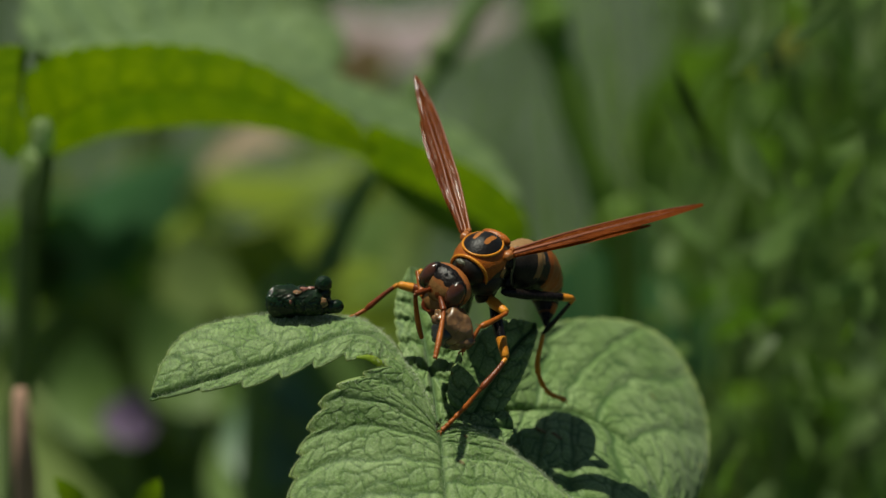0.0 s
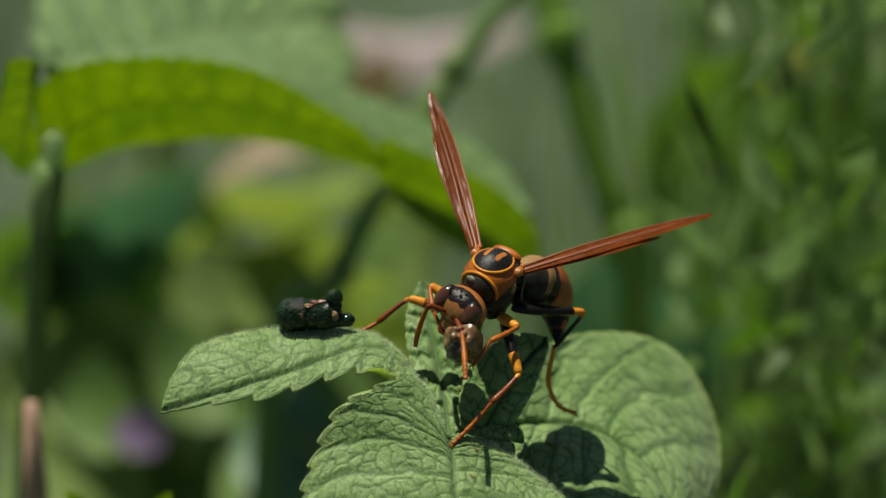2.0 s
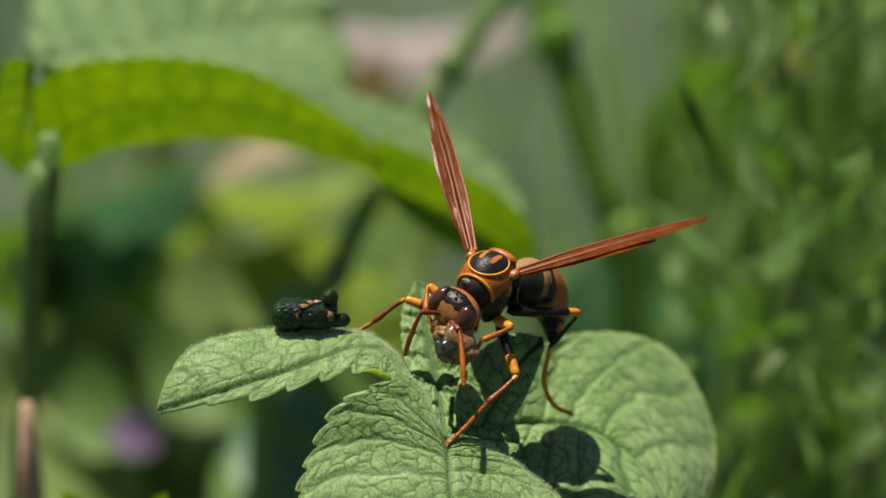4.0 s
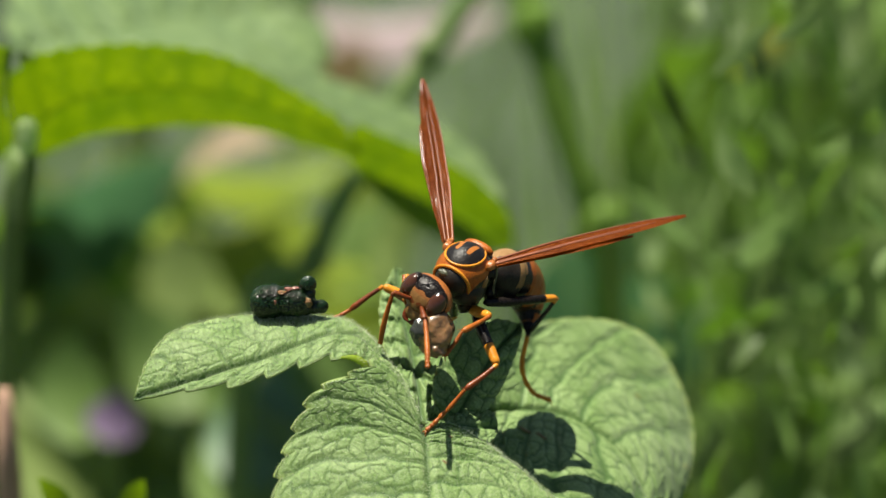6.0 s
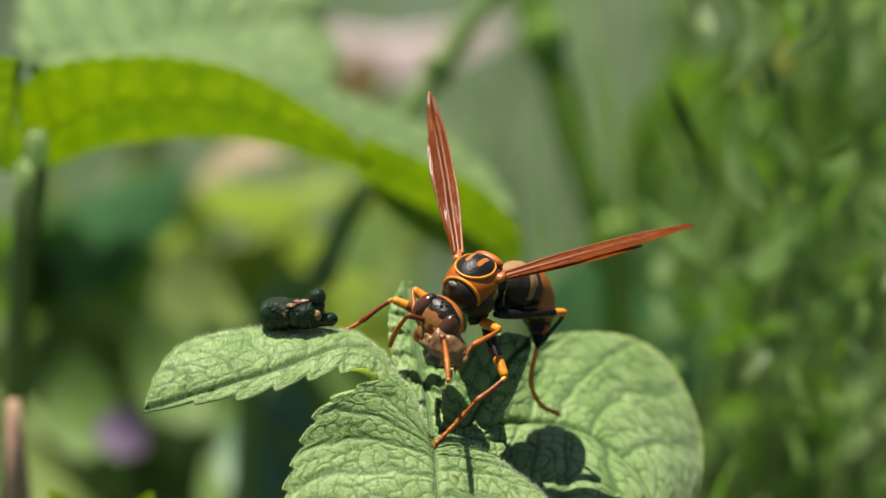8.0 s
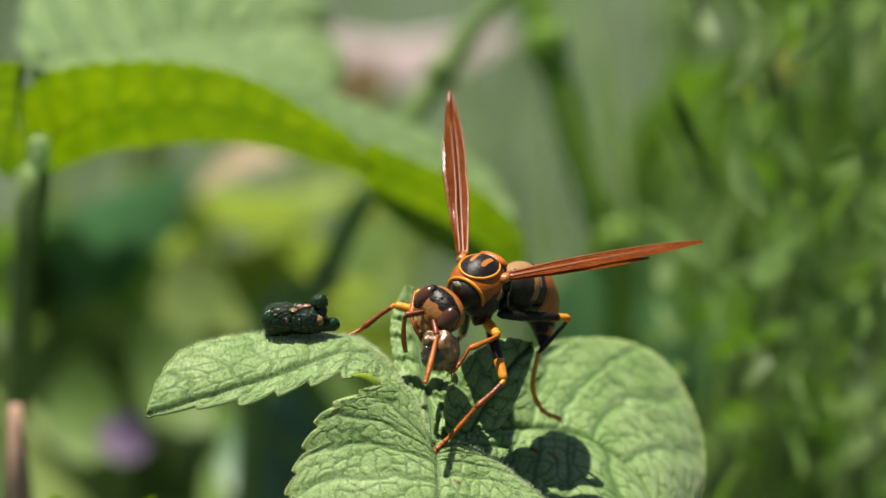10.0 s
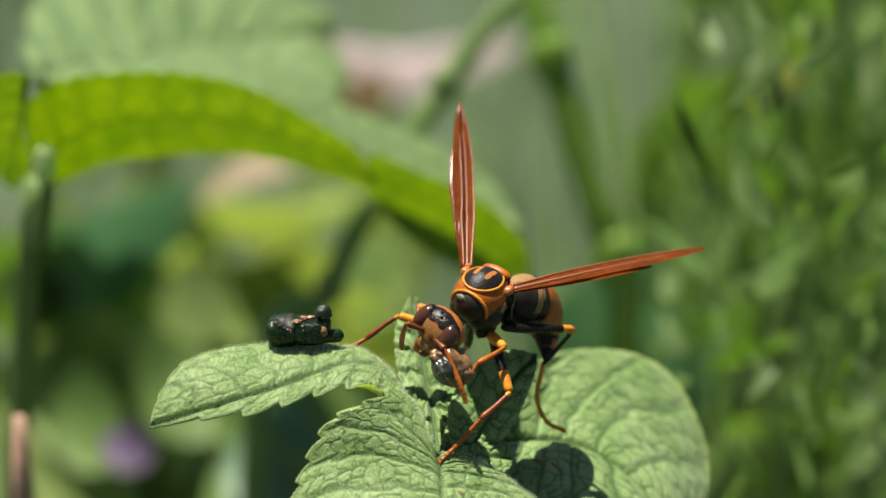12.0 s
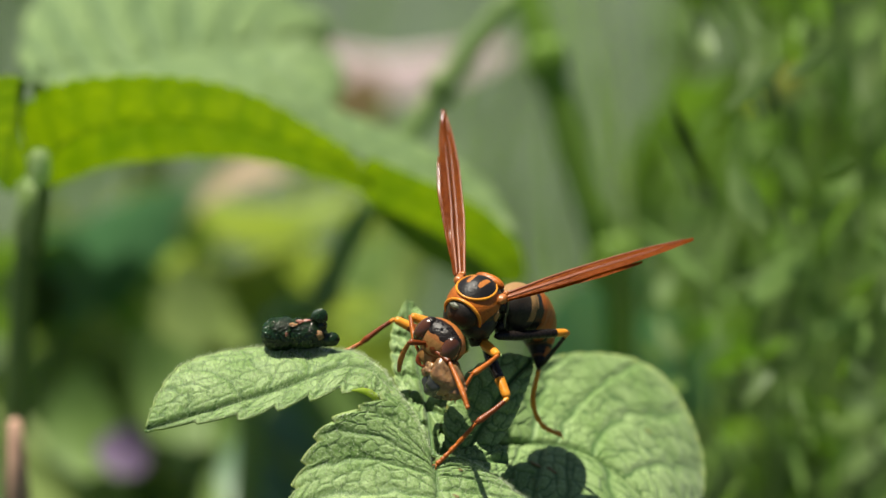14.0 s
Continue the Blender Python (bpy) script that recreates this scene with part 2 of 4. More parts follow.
def value_noise(x, y, seed):
    """Smooth noise from -1 to 1 on arrays."""
    table = np.random.RandomState(seed).uniform(-1, 1, (64, 64))
    i, j = np.floor(x).astype(int), np.floor(y).astype(int)
    fx, fy = x - i, y - j
    fx, fy = fx * fx * (3 - 2 * fx), fy * fy * (3 - 2 * fy)
    a, b, c, d = (table[(i + p) % 64, (j + q) % 64] for p, q in ((0, 0), (1, 0), (0, 1), (1, 1)))
    return (a * (1 - fx) + b * fx) * (1 - fy) + (c * (1 - fx) + d * fx) * fy


def cell_edge(x, y, seed):
    """How far, on arrays, each place lies from the border of its irregular cell (0 on the border)."""
    shift = np.random.RandomState(seed).rand(2, 64, 64)
    i, j = np.floor(x).astype(int), np.floor(y).astype(int)
    first, second = np.full(x.shape, 9.0), np.full(x.shape, 9.0)
    for a in (-1, 0, 1):
        for b in (-1, 0, 1):
            u, v = i + a, j + b
            d = np.hypot(u + shift[0][u % 64, v % 64] - x, v + shift[1][u % 64, v % 64] - y)
            second = np.minimum(second, np.maximum(first, d))
            first = np.minimum(first, d)
    return second - first


def unit(v):
    return v / np.maximum(np.linalg.norm(v, axis=-1, keepdims=True), 1e-9)


def leaf(parent, rib, far, near, mat, label, veins=8, bulge=(0.6, 0.6), lift=(1.0, 1.0), teeth=(0, 0), tooth=(0.0, 0.0), puff=0.16, cell=1.2,
         res=(200, 70), thick=0.16, seed=1, hairs=0, sheet=False, groove=0.05, rumple=0.0):
    """A leaf between its midrib and its two margins (each from base to tip). Side veins bow by lift towards the base, each half swells by
    bulge; the blade is quilted between side veins and the finer cross veins, and its margins are scalloped."""
    ns, nt = res
    s = np.linspace(0, 1, ns)[:, None]
    r = curve(rib, ns)[:, None, :]
    way = unit(np.gradient(r, axis=0))
    halves = []
    for h, margin in ((0, far), (1, near)):
        m = curve(margin, ns)[:, None, :]
        out = m - r
        long = np.linalg.norm(out, axis=-1)
        up = unit(np.cross(way, out))
        up = np.where((up @ np.array((0.0, -0.6, 0.8)))[..., None] < 0, -up, up)
        f = (s * teeth[h] + 0.2) % 1.0
        bite = tooth[h] * (np.where(f < 0.86, np.sin(np.minimum(f / 0.86, 1) * math.pi / 2) ** 0.8, (1 - f) / 0.14) - 0.55)
        m = m + unit(out) * bite[..., None] * np.clip(long[..., None] / 3, 0, 1)
        mid = (r + m) / 2 + up * bulge[h] * np.clip(long[..., None] / 5, 0, 1) - way * lift[h]
        q = np.linspace(0, 1, nt)[None, :, None]
        p = (1 - q) ** 2 * r + 2 * q * (1 - q) * mid + q * q * m
        q = q[..., 0] + 0 * s
        w = long * q
        bend = value_noise(s * 9 + seed, q * 4 + 20 * h, seed)
        k = s * veins + 0.43 * h + 0.13 * bend + 0.10 * value_noise(s * 30, q * 11, seed + 3) + 0 * q
        strip = np.floor(k)
        fr = k - strip
        d = 0.5 - np.abs(fr - 0.5)
        soft = lambda a: a * a * (3 - 2 * a)
        spread = np.linalg.norm(np.diff(p, axis=0), axis=-1).mean() * ns / veins
        dc = cell_edge(w / cell, k * spread / cell * 0.8, seed + 5)
        twig = cell_edge(w / cell * 2.3, k * spread / cell * 2.3, seed + 8)
        pillow = soft(np.clip(d / 0.22, 0, 1)) * (0.5 + 0.42 * soft(np.clip(dc / 0.3, 0, 1)) + 0.08 * soft(np.clip(twig / 0.5, 0, 1)))
        rise = puff * (pillow + 0.3 * (1 - fr) * np.clip(d / 0.1, 0, 1)) * np.clip(w / 0.7, 0, 1) * np.clip((1 - q) * 9 + 0.25, 0, 1)
        rise = rise + 0.015 * value_noise(w * 2.6, s * 60, seed + 9) + rumple * value_noise(w * 0.35, s * 6, seed + 11) * q - 0.22 * np.exp(-(w / 0.3) ** 2)
        vein = np.maximum(np.exp(-(d / groove) ** 2) * (0.95 - 0.35 * q), np.exp(-(dc / 0.085) ** 2) * 0.85)
        vein = np.maximum(vein, 0.2 * np.exp(-(twig / 0.1) ** 2))
        vein = np.maximum(vein, 0.9 * np.exp(-(w / 0.2) ** 2)) * np.clip((1 - q) * 12, 0, 1)
        edge = np.clip(q ** 40 * (0.25 + 0.75 * f ** 3), 0, 1)
        halves.append((p, rise, vein, edge))
    grid, rise, vein, edge = (np.concatenate([a[:, :0:-1], b], axis=1) for a, b in zip(*halves))
    nt = grid.shape[1]
    up = unit(np.cross(np.gradient(grid, axis=0), np.gradient(grid, axis=1)))
    turned = np.mean(up @ np.array((0.0, -0.6, 0.8))) < 0
    if turned:
        up = -up
    top = grid + up * rise[..., None]
    low = top - up * thick
    index = np.arange(ns * nt).reshape(ns, nt)
    a, b, c, d = index[:-1, :-1], index[:-1, 1:], index[1:, 1:], index[1:, :-1]
    faces = np.stack([d, c, b, a] if turned else [a, b, c, d], -1).reshape(-1, 4)
    verts = top.reshape(-1, 3)
    if not sheet:
        rim = np.concatenate([index[0, :], index[1:, -1], index[-1, -2::-1], index[-2:0:-1, 0]])
        nxt = np.roll(rim, -1)
        size = ns * nt
        faces = np.concatenate([faces, faces[:, ::-1] + size, np.stack([nxt, rim, rim + size, nxt + size], -1)])
        verts = np.concatenate([verts, low.reshape(-1, 3)])
    me = bpy.data.meshes.new("leaf")
    me.from_pydata((verts * MM).tolist(), [], faces.tolist())
    for key, values in (("vein", vein), ("edge", edge)):
        values = values.reshape(-1)
        me.attributes.new(key, "FLOAT", "POINT").data.foreach_set("value", np.tile(values, len(verts) // len(values)).astype(np.float32))
    me.materials.append(mat)
    me.shade_smooth()
    me.update()
    ob = tagged(new("leaf", me), label)
    ob.parent = parent
    if hairs:
        rng = np.random.RandomState(seed)
        area = np.linalg.norm(np.cross(np.gradient(grid, axis=0), np.gradient(grid, axis=1)), axis=-1)[1:-1, 1:-1].ravel()
        spot = rng.choice(area.size, hairs, p=area / area.sum())
        i, j = 1 + spot // (nt - 2), 1 + spot % (nt - 2)
        rim_too = rng.rand(hairs) < 0.2
        j[rim_too] = rng.choice([1, nt - 2], rim_too.sum())
        o = top[i, j] + (top[i + 1, j] - top[i, j]) * rng.rand(hairs, 1) + (top[i, j + 1] - top[i, j]) * rng.rand(hairs, 1)
        grow = unit(up[i, j] + rng.uniform(-0.5, 0.5, (hairs, 3)))
        tip = o + grow * rng.uniform(0.12, 0.52, (hairs, 1))
        x = unit(np.cross(grow, rng.uniform(-1, 1, (hairs, 3)))) * 0.011
        y = np.cross(grow, x)
        hv = np.stack([o + x, o - 0.5 * x + 0.87 * y, o - 0.5 * x - 0.87 * y, tip], 1).reshape(-1, 3)
        k = 4 * np.arange(hairs)
        hf = np.concatenate([np.stack([k, k + 1, k + 3], -1), np.stack([k + 1, k + 2, k + 3], -1), np.stack([k + 2, k, k + 3], -1)])
        hm = bpy.data.meshes.new("leaf_hair")
        hm.from_pydata((hv * MM).tolist(), [], hf.tolist())
        hm.materials.append(LEAF_EDGE)
        tagged(new("leaf_hair", hm), "short white hairs on the leaf", kind="stuff").parent = ob
    return ob


shoot = tagged(new("leafy_shoot"), "young green shoot with downy toothed leaves", "plant")
leaf(shoot,
     [(-4.29, -11.01, 0.8), (-5.53, -9.1, 1.8), (-7.1, -7.86, 2.1), (-9.25, -7.72, 1.6), (-12.11, -8.72, 0.9), (-14.97, -9.82, 0.2), (-17.83, -10.72, -0.5), (-21.64, -12.01, -1.3), (-25.93, -13.2, -2)],
     [(-4, -11.11, 1.2), (-5.05, -9.29, 2.8), (-6.86, -7.48, 4), (-9.01, -6.48, 4.6), (-12.11, -6.29, 4.7), (-15.92, -6.2, 4.2), (-19.73, -6.67, 3.2), (-23.07, -7.86, 1.4), (-24.88, -10.2, -0.4), (-25.88, -12.96, -1.9)],
     [(-4.77, -11.2, 0.5), (-5.91, -10.53, 0.5), (-7.24, -9.77, 0.2), (-9.25, -9.77, -0.3), (-11.63, -10.34, -0.9), (-14.01, -11.06, -1.3), (-16.87, -11.96, -1.7), (-19.73, -12.25, -2), (-23.07, -12.82, -2.2), (-25.74, -13.3, -2.1)],
     LEAF, "green downy leaf arching outward, toothed along its edge", veins=8, bulge=(0.55, 0.3), lift=(1.2, 0.4), teeth=(16, 8), tooth=(0.12, 0.95), puff=0.13, cell=1.25, res=(300, 84), seed=2, hairs=11000)
leaf(shoot,
     [(-1.91, -15.3, -0.2), (-1.76, -15.54, -0.3), (-1.62, -15.78, -0.5), (-1.53, -16.06, -0.7), (-1.38, -16.35, -0.9), (-1.29, -16.83, -1.2), (-1.24, -17.83, -1.8), (-1.14, -19.49, -2.8), (-1, -21.64, -4), (-0.76, -24.74, -6)],
     [(-2, -15.06, 0), (-3.05, -12.49, 0.9), (-4.19, -10.82, 1.3), (-5.53, -9.87, 1), (-6.39, -10.63, 0.1), (-8.48, -11.53, -0.6), (-10.58, -12.63, -0.9), (-11.87, -14.49, -1.2), (-12.77, -16.54, -1.5), (-13.54, -18.54, -2.3), (-14.01, -20.54, -3.1), (-13.63, -23.07, -4.3), (-8.77, -25.93, -6), (-1.14, -26.17, -7)],
     [(-1.62, -15.4, -0.2), (-1.05, -15.59, -0.1), (-0.1, -15.59, 0.1), (1, -15.54, 0.5), (2.19, -16.06, 0.9), (3.38, -16.87, 1.2), (4.58, -17.68, 1.3), (5.77, -18.64, 1.2), (6.96, -19.49, 0.9), (8.39, -20.83, 0.2), (10.3, -22.83, -1), (8.39, -25.45, -4), (0.76, -26.64, -7)],
     LEAF, "broad green downy leaf with sunken veins, toothed edge", veins=8, bulge=(1.0, 0.7), lift=(2.6, 0.6), teeth=(13, 20), tooth=(0.6, 0.18), puff=0.16, cell=1.2, res=(340, 110), seed=3, hairs=15000)
leaf(shoot,
     [(0.38, -15.4, 2.5), (1.48, -15.4, 3), (2.67, -15.54, 3.6), (3.86, -15.63, 4.2), (4.86, -15.68, 4.8)],
     [(0.29, -15.06, 3.2), (1.33, -14.63, 4.2), (2.67, -14.39, 5), (4.1, -14.35, 5.6), (4.86, -15.59, 4.9)],
     [(0.48, -15.78, 1.8), (1.48, -16.16, 1.8), (2.67, -16.68, 2.2), (4.19, -17.02, 3), (4.86, -15.78, 4.7)],
     LEAF, "small green downy leaf beside the foot of the wasp", veins=5, bulge=(0.3, 0.3), lift=(0.2, 0.2), teeth=(6, 6), tooth=(0.15, 0.15), puff=0.2, res=(70, 30), seed=5)
# Leaf added to catch the wasp's shadow; its right margin follows the shadow's edge.
leaf(shoot,
     [(1, -15.68, 3.8), (2, -13.68, 4.6), (3.38, -11.3, 5.8), (4.86, -9.01, 7.6), (6.77, -7.1, 9.8)],
     [(-0.19, -15.4, 3.5), (-0.76, -12.54, 3.8), (0.1, -9.63, 5), (2.1, -7.58, 6.8), (4.58, -6.58, 8.6), (6.77, -7.01, 9.8)],
     [(2.19, -15.68, 4.3), (3.72, -14.35, 5.4), (4.96, -12.54, 6.6), (5.91, -10.44, 7.8), (6.67, -8.29, 9.2), (6.86, -7.15, 9.8)],
     LEAF, "green downy leaf in the shadow of the wasp", veins=7, bulge=(0.6, 0.6), lift=(1.0, 1.0), teeth=(14, 14), tooth=(0.12, 0.12), puff=0.2, cell=1.5, res=(130, 60), seed=6, groove=0.06)
leaf(shoot,
     [(3.53, -14.54, 12.5), (4.81, -14.3, 13.2), (6.24, -14.2, 14), (7.91, -14.16, 14.6), (9.58, -14.35, 15.2), (12.2, -15.44, 15.6), (15.3, -18.06, 15.4), (17.68, -22.59, 14)],
     [(2.96, -13.54, 12.8), (4.1, -10.92, 15), (5.77, -8.29, 18), (8.63, -6.77, 22.5), (12.44, -6.48, 27), (16.02, -7.2, 30), (18.64, -9.25, 31), (20.31, -12.35, 30), (21.26, -15.92, 28), (21.02, -19.26, 24.5), (19.59, -23.55, 18)],
     [(3.72, -15.2, 11.8), (4.1, -16.63, 10), (5.05, -18.54, 8.2), (6.72, -20.45, 6.8), (9.1, -22.35, 6.3), (12.68, -24.02, 6.5), (15.78, -24.74, 9), (17.68, -23.55, 13.6)],
     LEAF, "large rounded green downy leaf with deep veins under the wasp", veins=6, bulge=(1.2, 1.0), lift=(3.0, 1.0), teeth=(24, 16), tooth=(0.16, 0.1), puff=0.22, cell=1.6, res=(240, 120), seed=7, groove=0.07, rumple=0.1)
leaf(shoot,
     [(-1.53, -15.92, 3), (-1.91, -12.58, 6), (-2.67, -8.53, 9), (-3.43, -4.96, 11.5), (-3.81, -1.86, 13.5)],
     [(-2.19, -15.92, 3), (-3.81, -12.11, 6), (-4.96, -8.29, 9), (-5.15, -4.96, 11.5), (-4, -2.1, 13.4)],
     [(-0.57, -15.92, 3.5), (0.38, -12.35, 6.8), (-0.1, -8.29, 9.6), (-1.72, -4.72, 12), (-3.57, -2.1, 13.4)],
     LEAF, "young upright green leaf behind the wasp", veins=8, bulge=(0.5, 0.5), lift=(0.8, 0.8), teeth=(14, 14), tooth=(0.25, 0.25), puff=0.4, res=(130, 50), seed=13, groove=0.08)
for place, turn, wide, long in ((tilt(7.5, -16.69, 11.3), (10, 32, 20), 0.75, 0.3), (tilt(8.87, -17.19, 11.3), (10, 32, -10), 0.6, 0.22), (tilt(0.76, -16.41, -0.53), (32, 24, 10), 0.22, 0.12), (tilt(0.38, -18.48, -2.12), (24, 19, -20), 0.3, 0.13)):
    bm = bmesh.new()
    blob(bm, place / MM, (wide, long, 0.06), turn=turn, lumps=0.6, size=0.6, seed=int(40 * wide))
    part("feeding_mark", bm, BLEMISH, shoot, "small brown feeding mark")
bm = bmesh.new()
tube(bm, [Vector(seen(*p)) for p in [(-8.48, -9.77, -0.5), (-7.44, -9.82, -0.1), (-6.58, -10.25, 0.2), (-6.15, -11.01, 0.4)]], [(0, 0.08), (0.4, 0.34), (0.75, 0.38), (1, 0.1)], n=20, sides=10, flat=0.45, rough=0.12)
part("rolled_edge", bm, LIME, shoot, "rolled leaf edge, light through it painted yellow-green")
bm = bmesh.new()
tube(bm, [mm(-0.68, -1.36, -16.70) / MM, mm(0.30, -0.14, -24.38) / MM, mm(0.84, 9.26, -43.83) / MM, (4, 60, -130), (10, 70, -352)], [(0, 1.2), (1, 2.0)], n=30)
part("stem", bm, STEM, shoot, "green stem")

# ---- dropping ----
bm = bmesh.new()
o = mm(-13.37, 1.01, -6.03) / MM
for k, (x, y, z, rx, ry, rz) in enumerate(((-1.75, 0, 0.08, 1.2, 1.35, 1.42), (-0.95, 0.1, 0.1, 1.1, 1.4, 1.45), (0.15, 0.1, 0.12, 1.15, 1.3, 1.3), (1.0, 0, 0.12, 1.2, 1.3, 1.28), (1.7, 0, 0.0, 0.95, 1.1, 1.08))):
    blob(bm, o + Vector((x, y, z)), (rx, ry, rz), lumps=0.13, size=0.13, seed=k, nu=96, nv=64)
dropping = tagged(part("dropping", bm, GUT), "wet blackish-green lump of caterpillar gut on a leaf", "dropping")
bm = bmesh.new()
blob(bm, o + Vector((2.0, 0.2, 1.62)), (0.72, 0.7, 0.72), lumps=0.12, size=0.16, seed=8, nu=64, nv=44)
blob(bm, o + Vector((2.15, 0.1, 0.85)), (0.5, 0.6, 0.6), lumps=0.12, size=0.2, seed=12, nu=40, nv=28)
part("knob", bm, GUT, dropping)
bm = bmesh.new()
blob(bm, o + Vector((2.5, -0.1, -0.35)), (0.7, 0.62, 0.6), lumps=0.12, size=0.18, seed=13, nu=48, nv=32)
blob(bm, o + Vector((3.1, -0.15, -0.3)), (0.62, 0.58, 0.58), lumps=0.14, size=0.16, seed=14, nu=48, nv=32)
part("tail", bm, GUT, dropping)
bm = bmesh.new()
blob(bm, o + Vector((0.35, -0.3, 1.36)), (0.36, 0.26, 0.2), lumps=0.4, size=0.5, seed=9)
blob(bm, o + Vector((0.95, -0.2, 1.4)), (0.34, 0.2, 0.14), lumps=0.4, size=0.5, seed=10)
blob(bm, o + Vector((-0.75, -1.25, 0.55)), (0.12, 0.12, 0.2), lumps=0.4, size=0.5, seed=15)
part("speck", bm, GUT_PINK, dropping, "pink fleshy specks")
bm = bmesh.new()
blob(bm, o + Vector((2.05, -0.85, 0.3)), (0.3, 0.28, 0.5), lumps=0.4, size=0.5, seed=11)
blob(bm, o + Vector((-0.2, -0.6, 1.22)), (0.4, 0.3, 0.14), lumps=0.4, size=0.5, seed=16)
part("pale_patch", bm, FLESH, dropping, "tan fleshy patches")

# ---- wasp ----
ACROSS, UPWARD = Vector((0.830, -0.519, -0.189)), Vector((0.055, -0.260, 0.957))
BODY = basis(mm(2.03, 2.19, -2.60), ACROSS, UPWARD)
wasp = tagged(new("wasp"), "orange and black paper wasp eating a caterpillar on a leaf", "wasp")
wasp.matrix_basis = BODY
CHEST, CHEST_SIZE = Vector((0, -0.3, -0.7)), Vector((2.3, 2.7, 2.1))


def shell(grow, keep, nu=180, nv=120, dome=0.0, thick=0.12, slot=None):
    """A plate cut from the thorax's rounded form, grown by so many mm; keep(p) tells which of it stays."""
    bm = bmesh.new()
    blob(bm, CHEST, CHEST_SIZE + Vector((grow, grow, grow)), nu=nu, nv=nv)
    bmesh.ops.delete(bm, geom=[f for f in bm.faces if not keep(f.calc_center_median())], context="FACES")
    for v in bm.verts:
        v.co.z += dome * max(0, 1 - (v.co.x / 1.75) ** 2 - ((v.co.y + 0.1) / 2.0) ** 2)
    for f in bm.faces:
        f.material_index = slot(f.calc_center_median()) if slot else 0
    return bm


def on_chest(x, y, grow=0.1):
    r = CHEST_SIZE + Vector((grow, grow, grow))
    return Vector((x, y, CHEST.z + r.z * math.sqrt(max(0, 1 - ((x - CHEST.x) / r.x) ** 2 - ((y - CHEST.y) / r.y) ** 2))))


def plate(p):
    return (p.x / 1.66) ** 2 + ((p.y + 0.15) / 1.86) ** 2


bm = bmesh.new()
blob(bm, CHEST, CHEST_SIZE, nu=48, nv=32)
blob(bm, (0, -2.1, -0.75), (1.55, 1.0, 1.45))
blob(bm, (0, 2.0, -1.3), (1.6, 1.3, 1.5))
blob(bm, (0.75, -0.9, -1.9), (1.65, 1.75, 1.5), nu=40, nv=28)
blob(bm, (-0.75, -0.9, -1.9), (1.65, 1.75, 1.5), nu=40, nv=28)
part("thorax", bm, PLEURA, wasp, "dusky black thorax with pale down")
bm = shell(0.05, lambda p: p.y > -2.25 and p.y < 0.75 and p.z > np.interp(p.y, (-2.25, -1.7, -1.2, -0.5, 0.6), (-1.7, -0.8, -0.5, -0.42, -0.1)) and plate(p) > 0.9)
part("pronotum", bm, ORANGE, wasp, "orange-brown collar plate")
bm = shell(0.1, lambda p: p.z > 0 and plate(p) < 1, dome=0.28,
           slot=lambda p: 1 if ((abs(p.x) - 0.6 - 0.05 * p.y) / 0.2) ** 4 + ((p.y - 0.02) / 0.78) ** 4 < 1 else 0)
part("scutum", bm, [SATIN, STRIPE], wasp, "glossy black back plate with two orange stripes")
bm = bmesh.new()
tube(bm, [on_chest(1.66 * math.sin(a), -0.15 - 1.86 * math.cos(a), 0.12) for a in np.linspace(-2.45, 2.45, 21)], [(0, 0.09), (0.3, 0.13), (0.5, 0.1), (0.7, 0.13), (1, 0.09)], n=90, sides=8)
part("rim", bm, AMBER, wasp, "pale orange rim round the back plate")
bm = bmesh.new()
tube(bm, [(1.78 * math.sin(a), -2.12 - 0.18 * math.cos(a), -0.82 + 1.62 * math.cos(a)) for a in np.linspace(-2.2, 2.2, 17)], [(0, 0.06), (0.2, 0.15), (0.8, 0.15), (1, 0.06)], n=70, sides=10)
part("collar", bm, AMBER, wasp, "amber collar ridge")
bm = bmesh.new()
blob(bm, (0, -2.22, -0.8), (1.66, 0.36, 1.5), nu=36, nv=24)
part("collar_front", bm, SOOT, wasp, "black front of the collar")
bm = bmesh.new()
blob(bm, (0, 2.0, 0.35), (1.45, 0.55, 0.6))
part("scutellum", bm, ORANGE, wasp, "orange rear back plate")
bm = bmesh.new()
blob(bm, (0, 2.55, -0.1), (1.1, 0.4, 0.6))
part("metanotum", bm, AMBER, wasp)
bm = bmesh.new()
blob(bm, (-0.5, -2.62, 0.2), (0.6, 0.3, 0.3), lumps=0.2, size=0.5)
part("neck", bm, MEMBRANE, wasp, "pale neck membrane")
for x in (-1, 1):
    bm = bmesh.new()
    blob(bm, (2.2 * x, 0.55, 0.35), (0.42, 0.6, 0.42), lumps=0.12, size=0.6, seed=2)
    blob(bm, (2.45 * x, 1.0, 0.3), (0.3, 0.36, 0.34), lumps=0.3, size=0.5, seed=5)
    blob(bm, (2.2 * x, 1.05, 0.62), (0.26, 0.3, 0.22), lumps=0.3, size=0.5, seed=3)
    part("tegula", bm, PEACH, wasp, "orange-brown wing scale")
    bm = bmesh.new()
    blob(bm, (2.28 * x, -0.35, -0.95), (0.2, 0.32, 0.62), turn=(0, 10 * x, 0), lumps=0.2, size=0.6)
    part("side_spot", bm, TAWNY, wasp, "tan spot on the side")
    bm = bmesh.new()
    tube(bm, [(2.45 * x, 1.1, 0.0), (2.62 * x, 0.85, -0.9), (2.5 * x, 0.75, -1.8), (2.6 * x, 0.7, -2.7)], [(0, 0.14), (0.4, 0.07), (0.6, 0.13), (1, 0.05)], n=24, sides=8, rough=0.2)
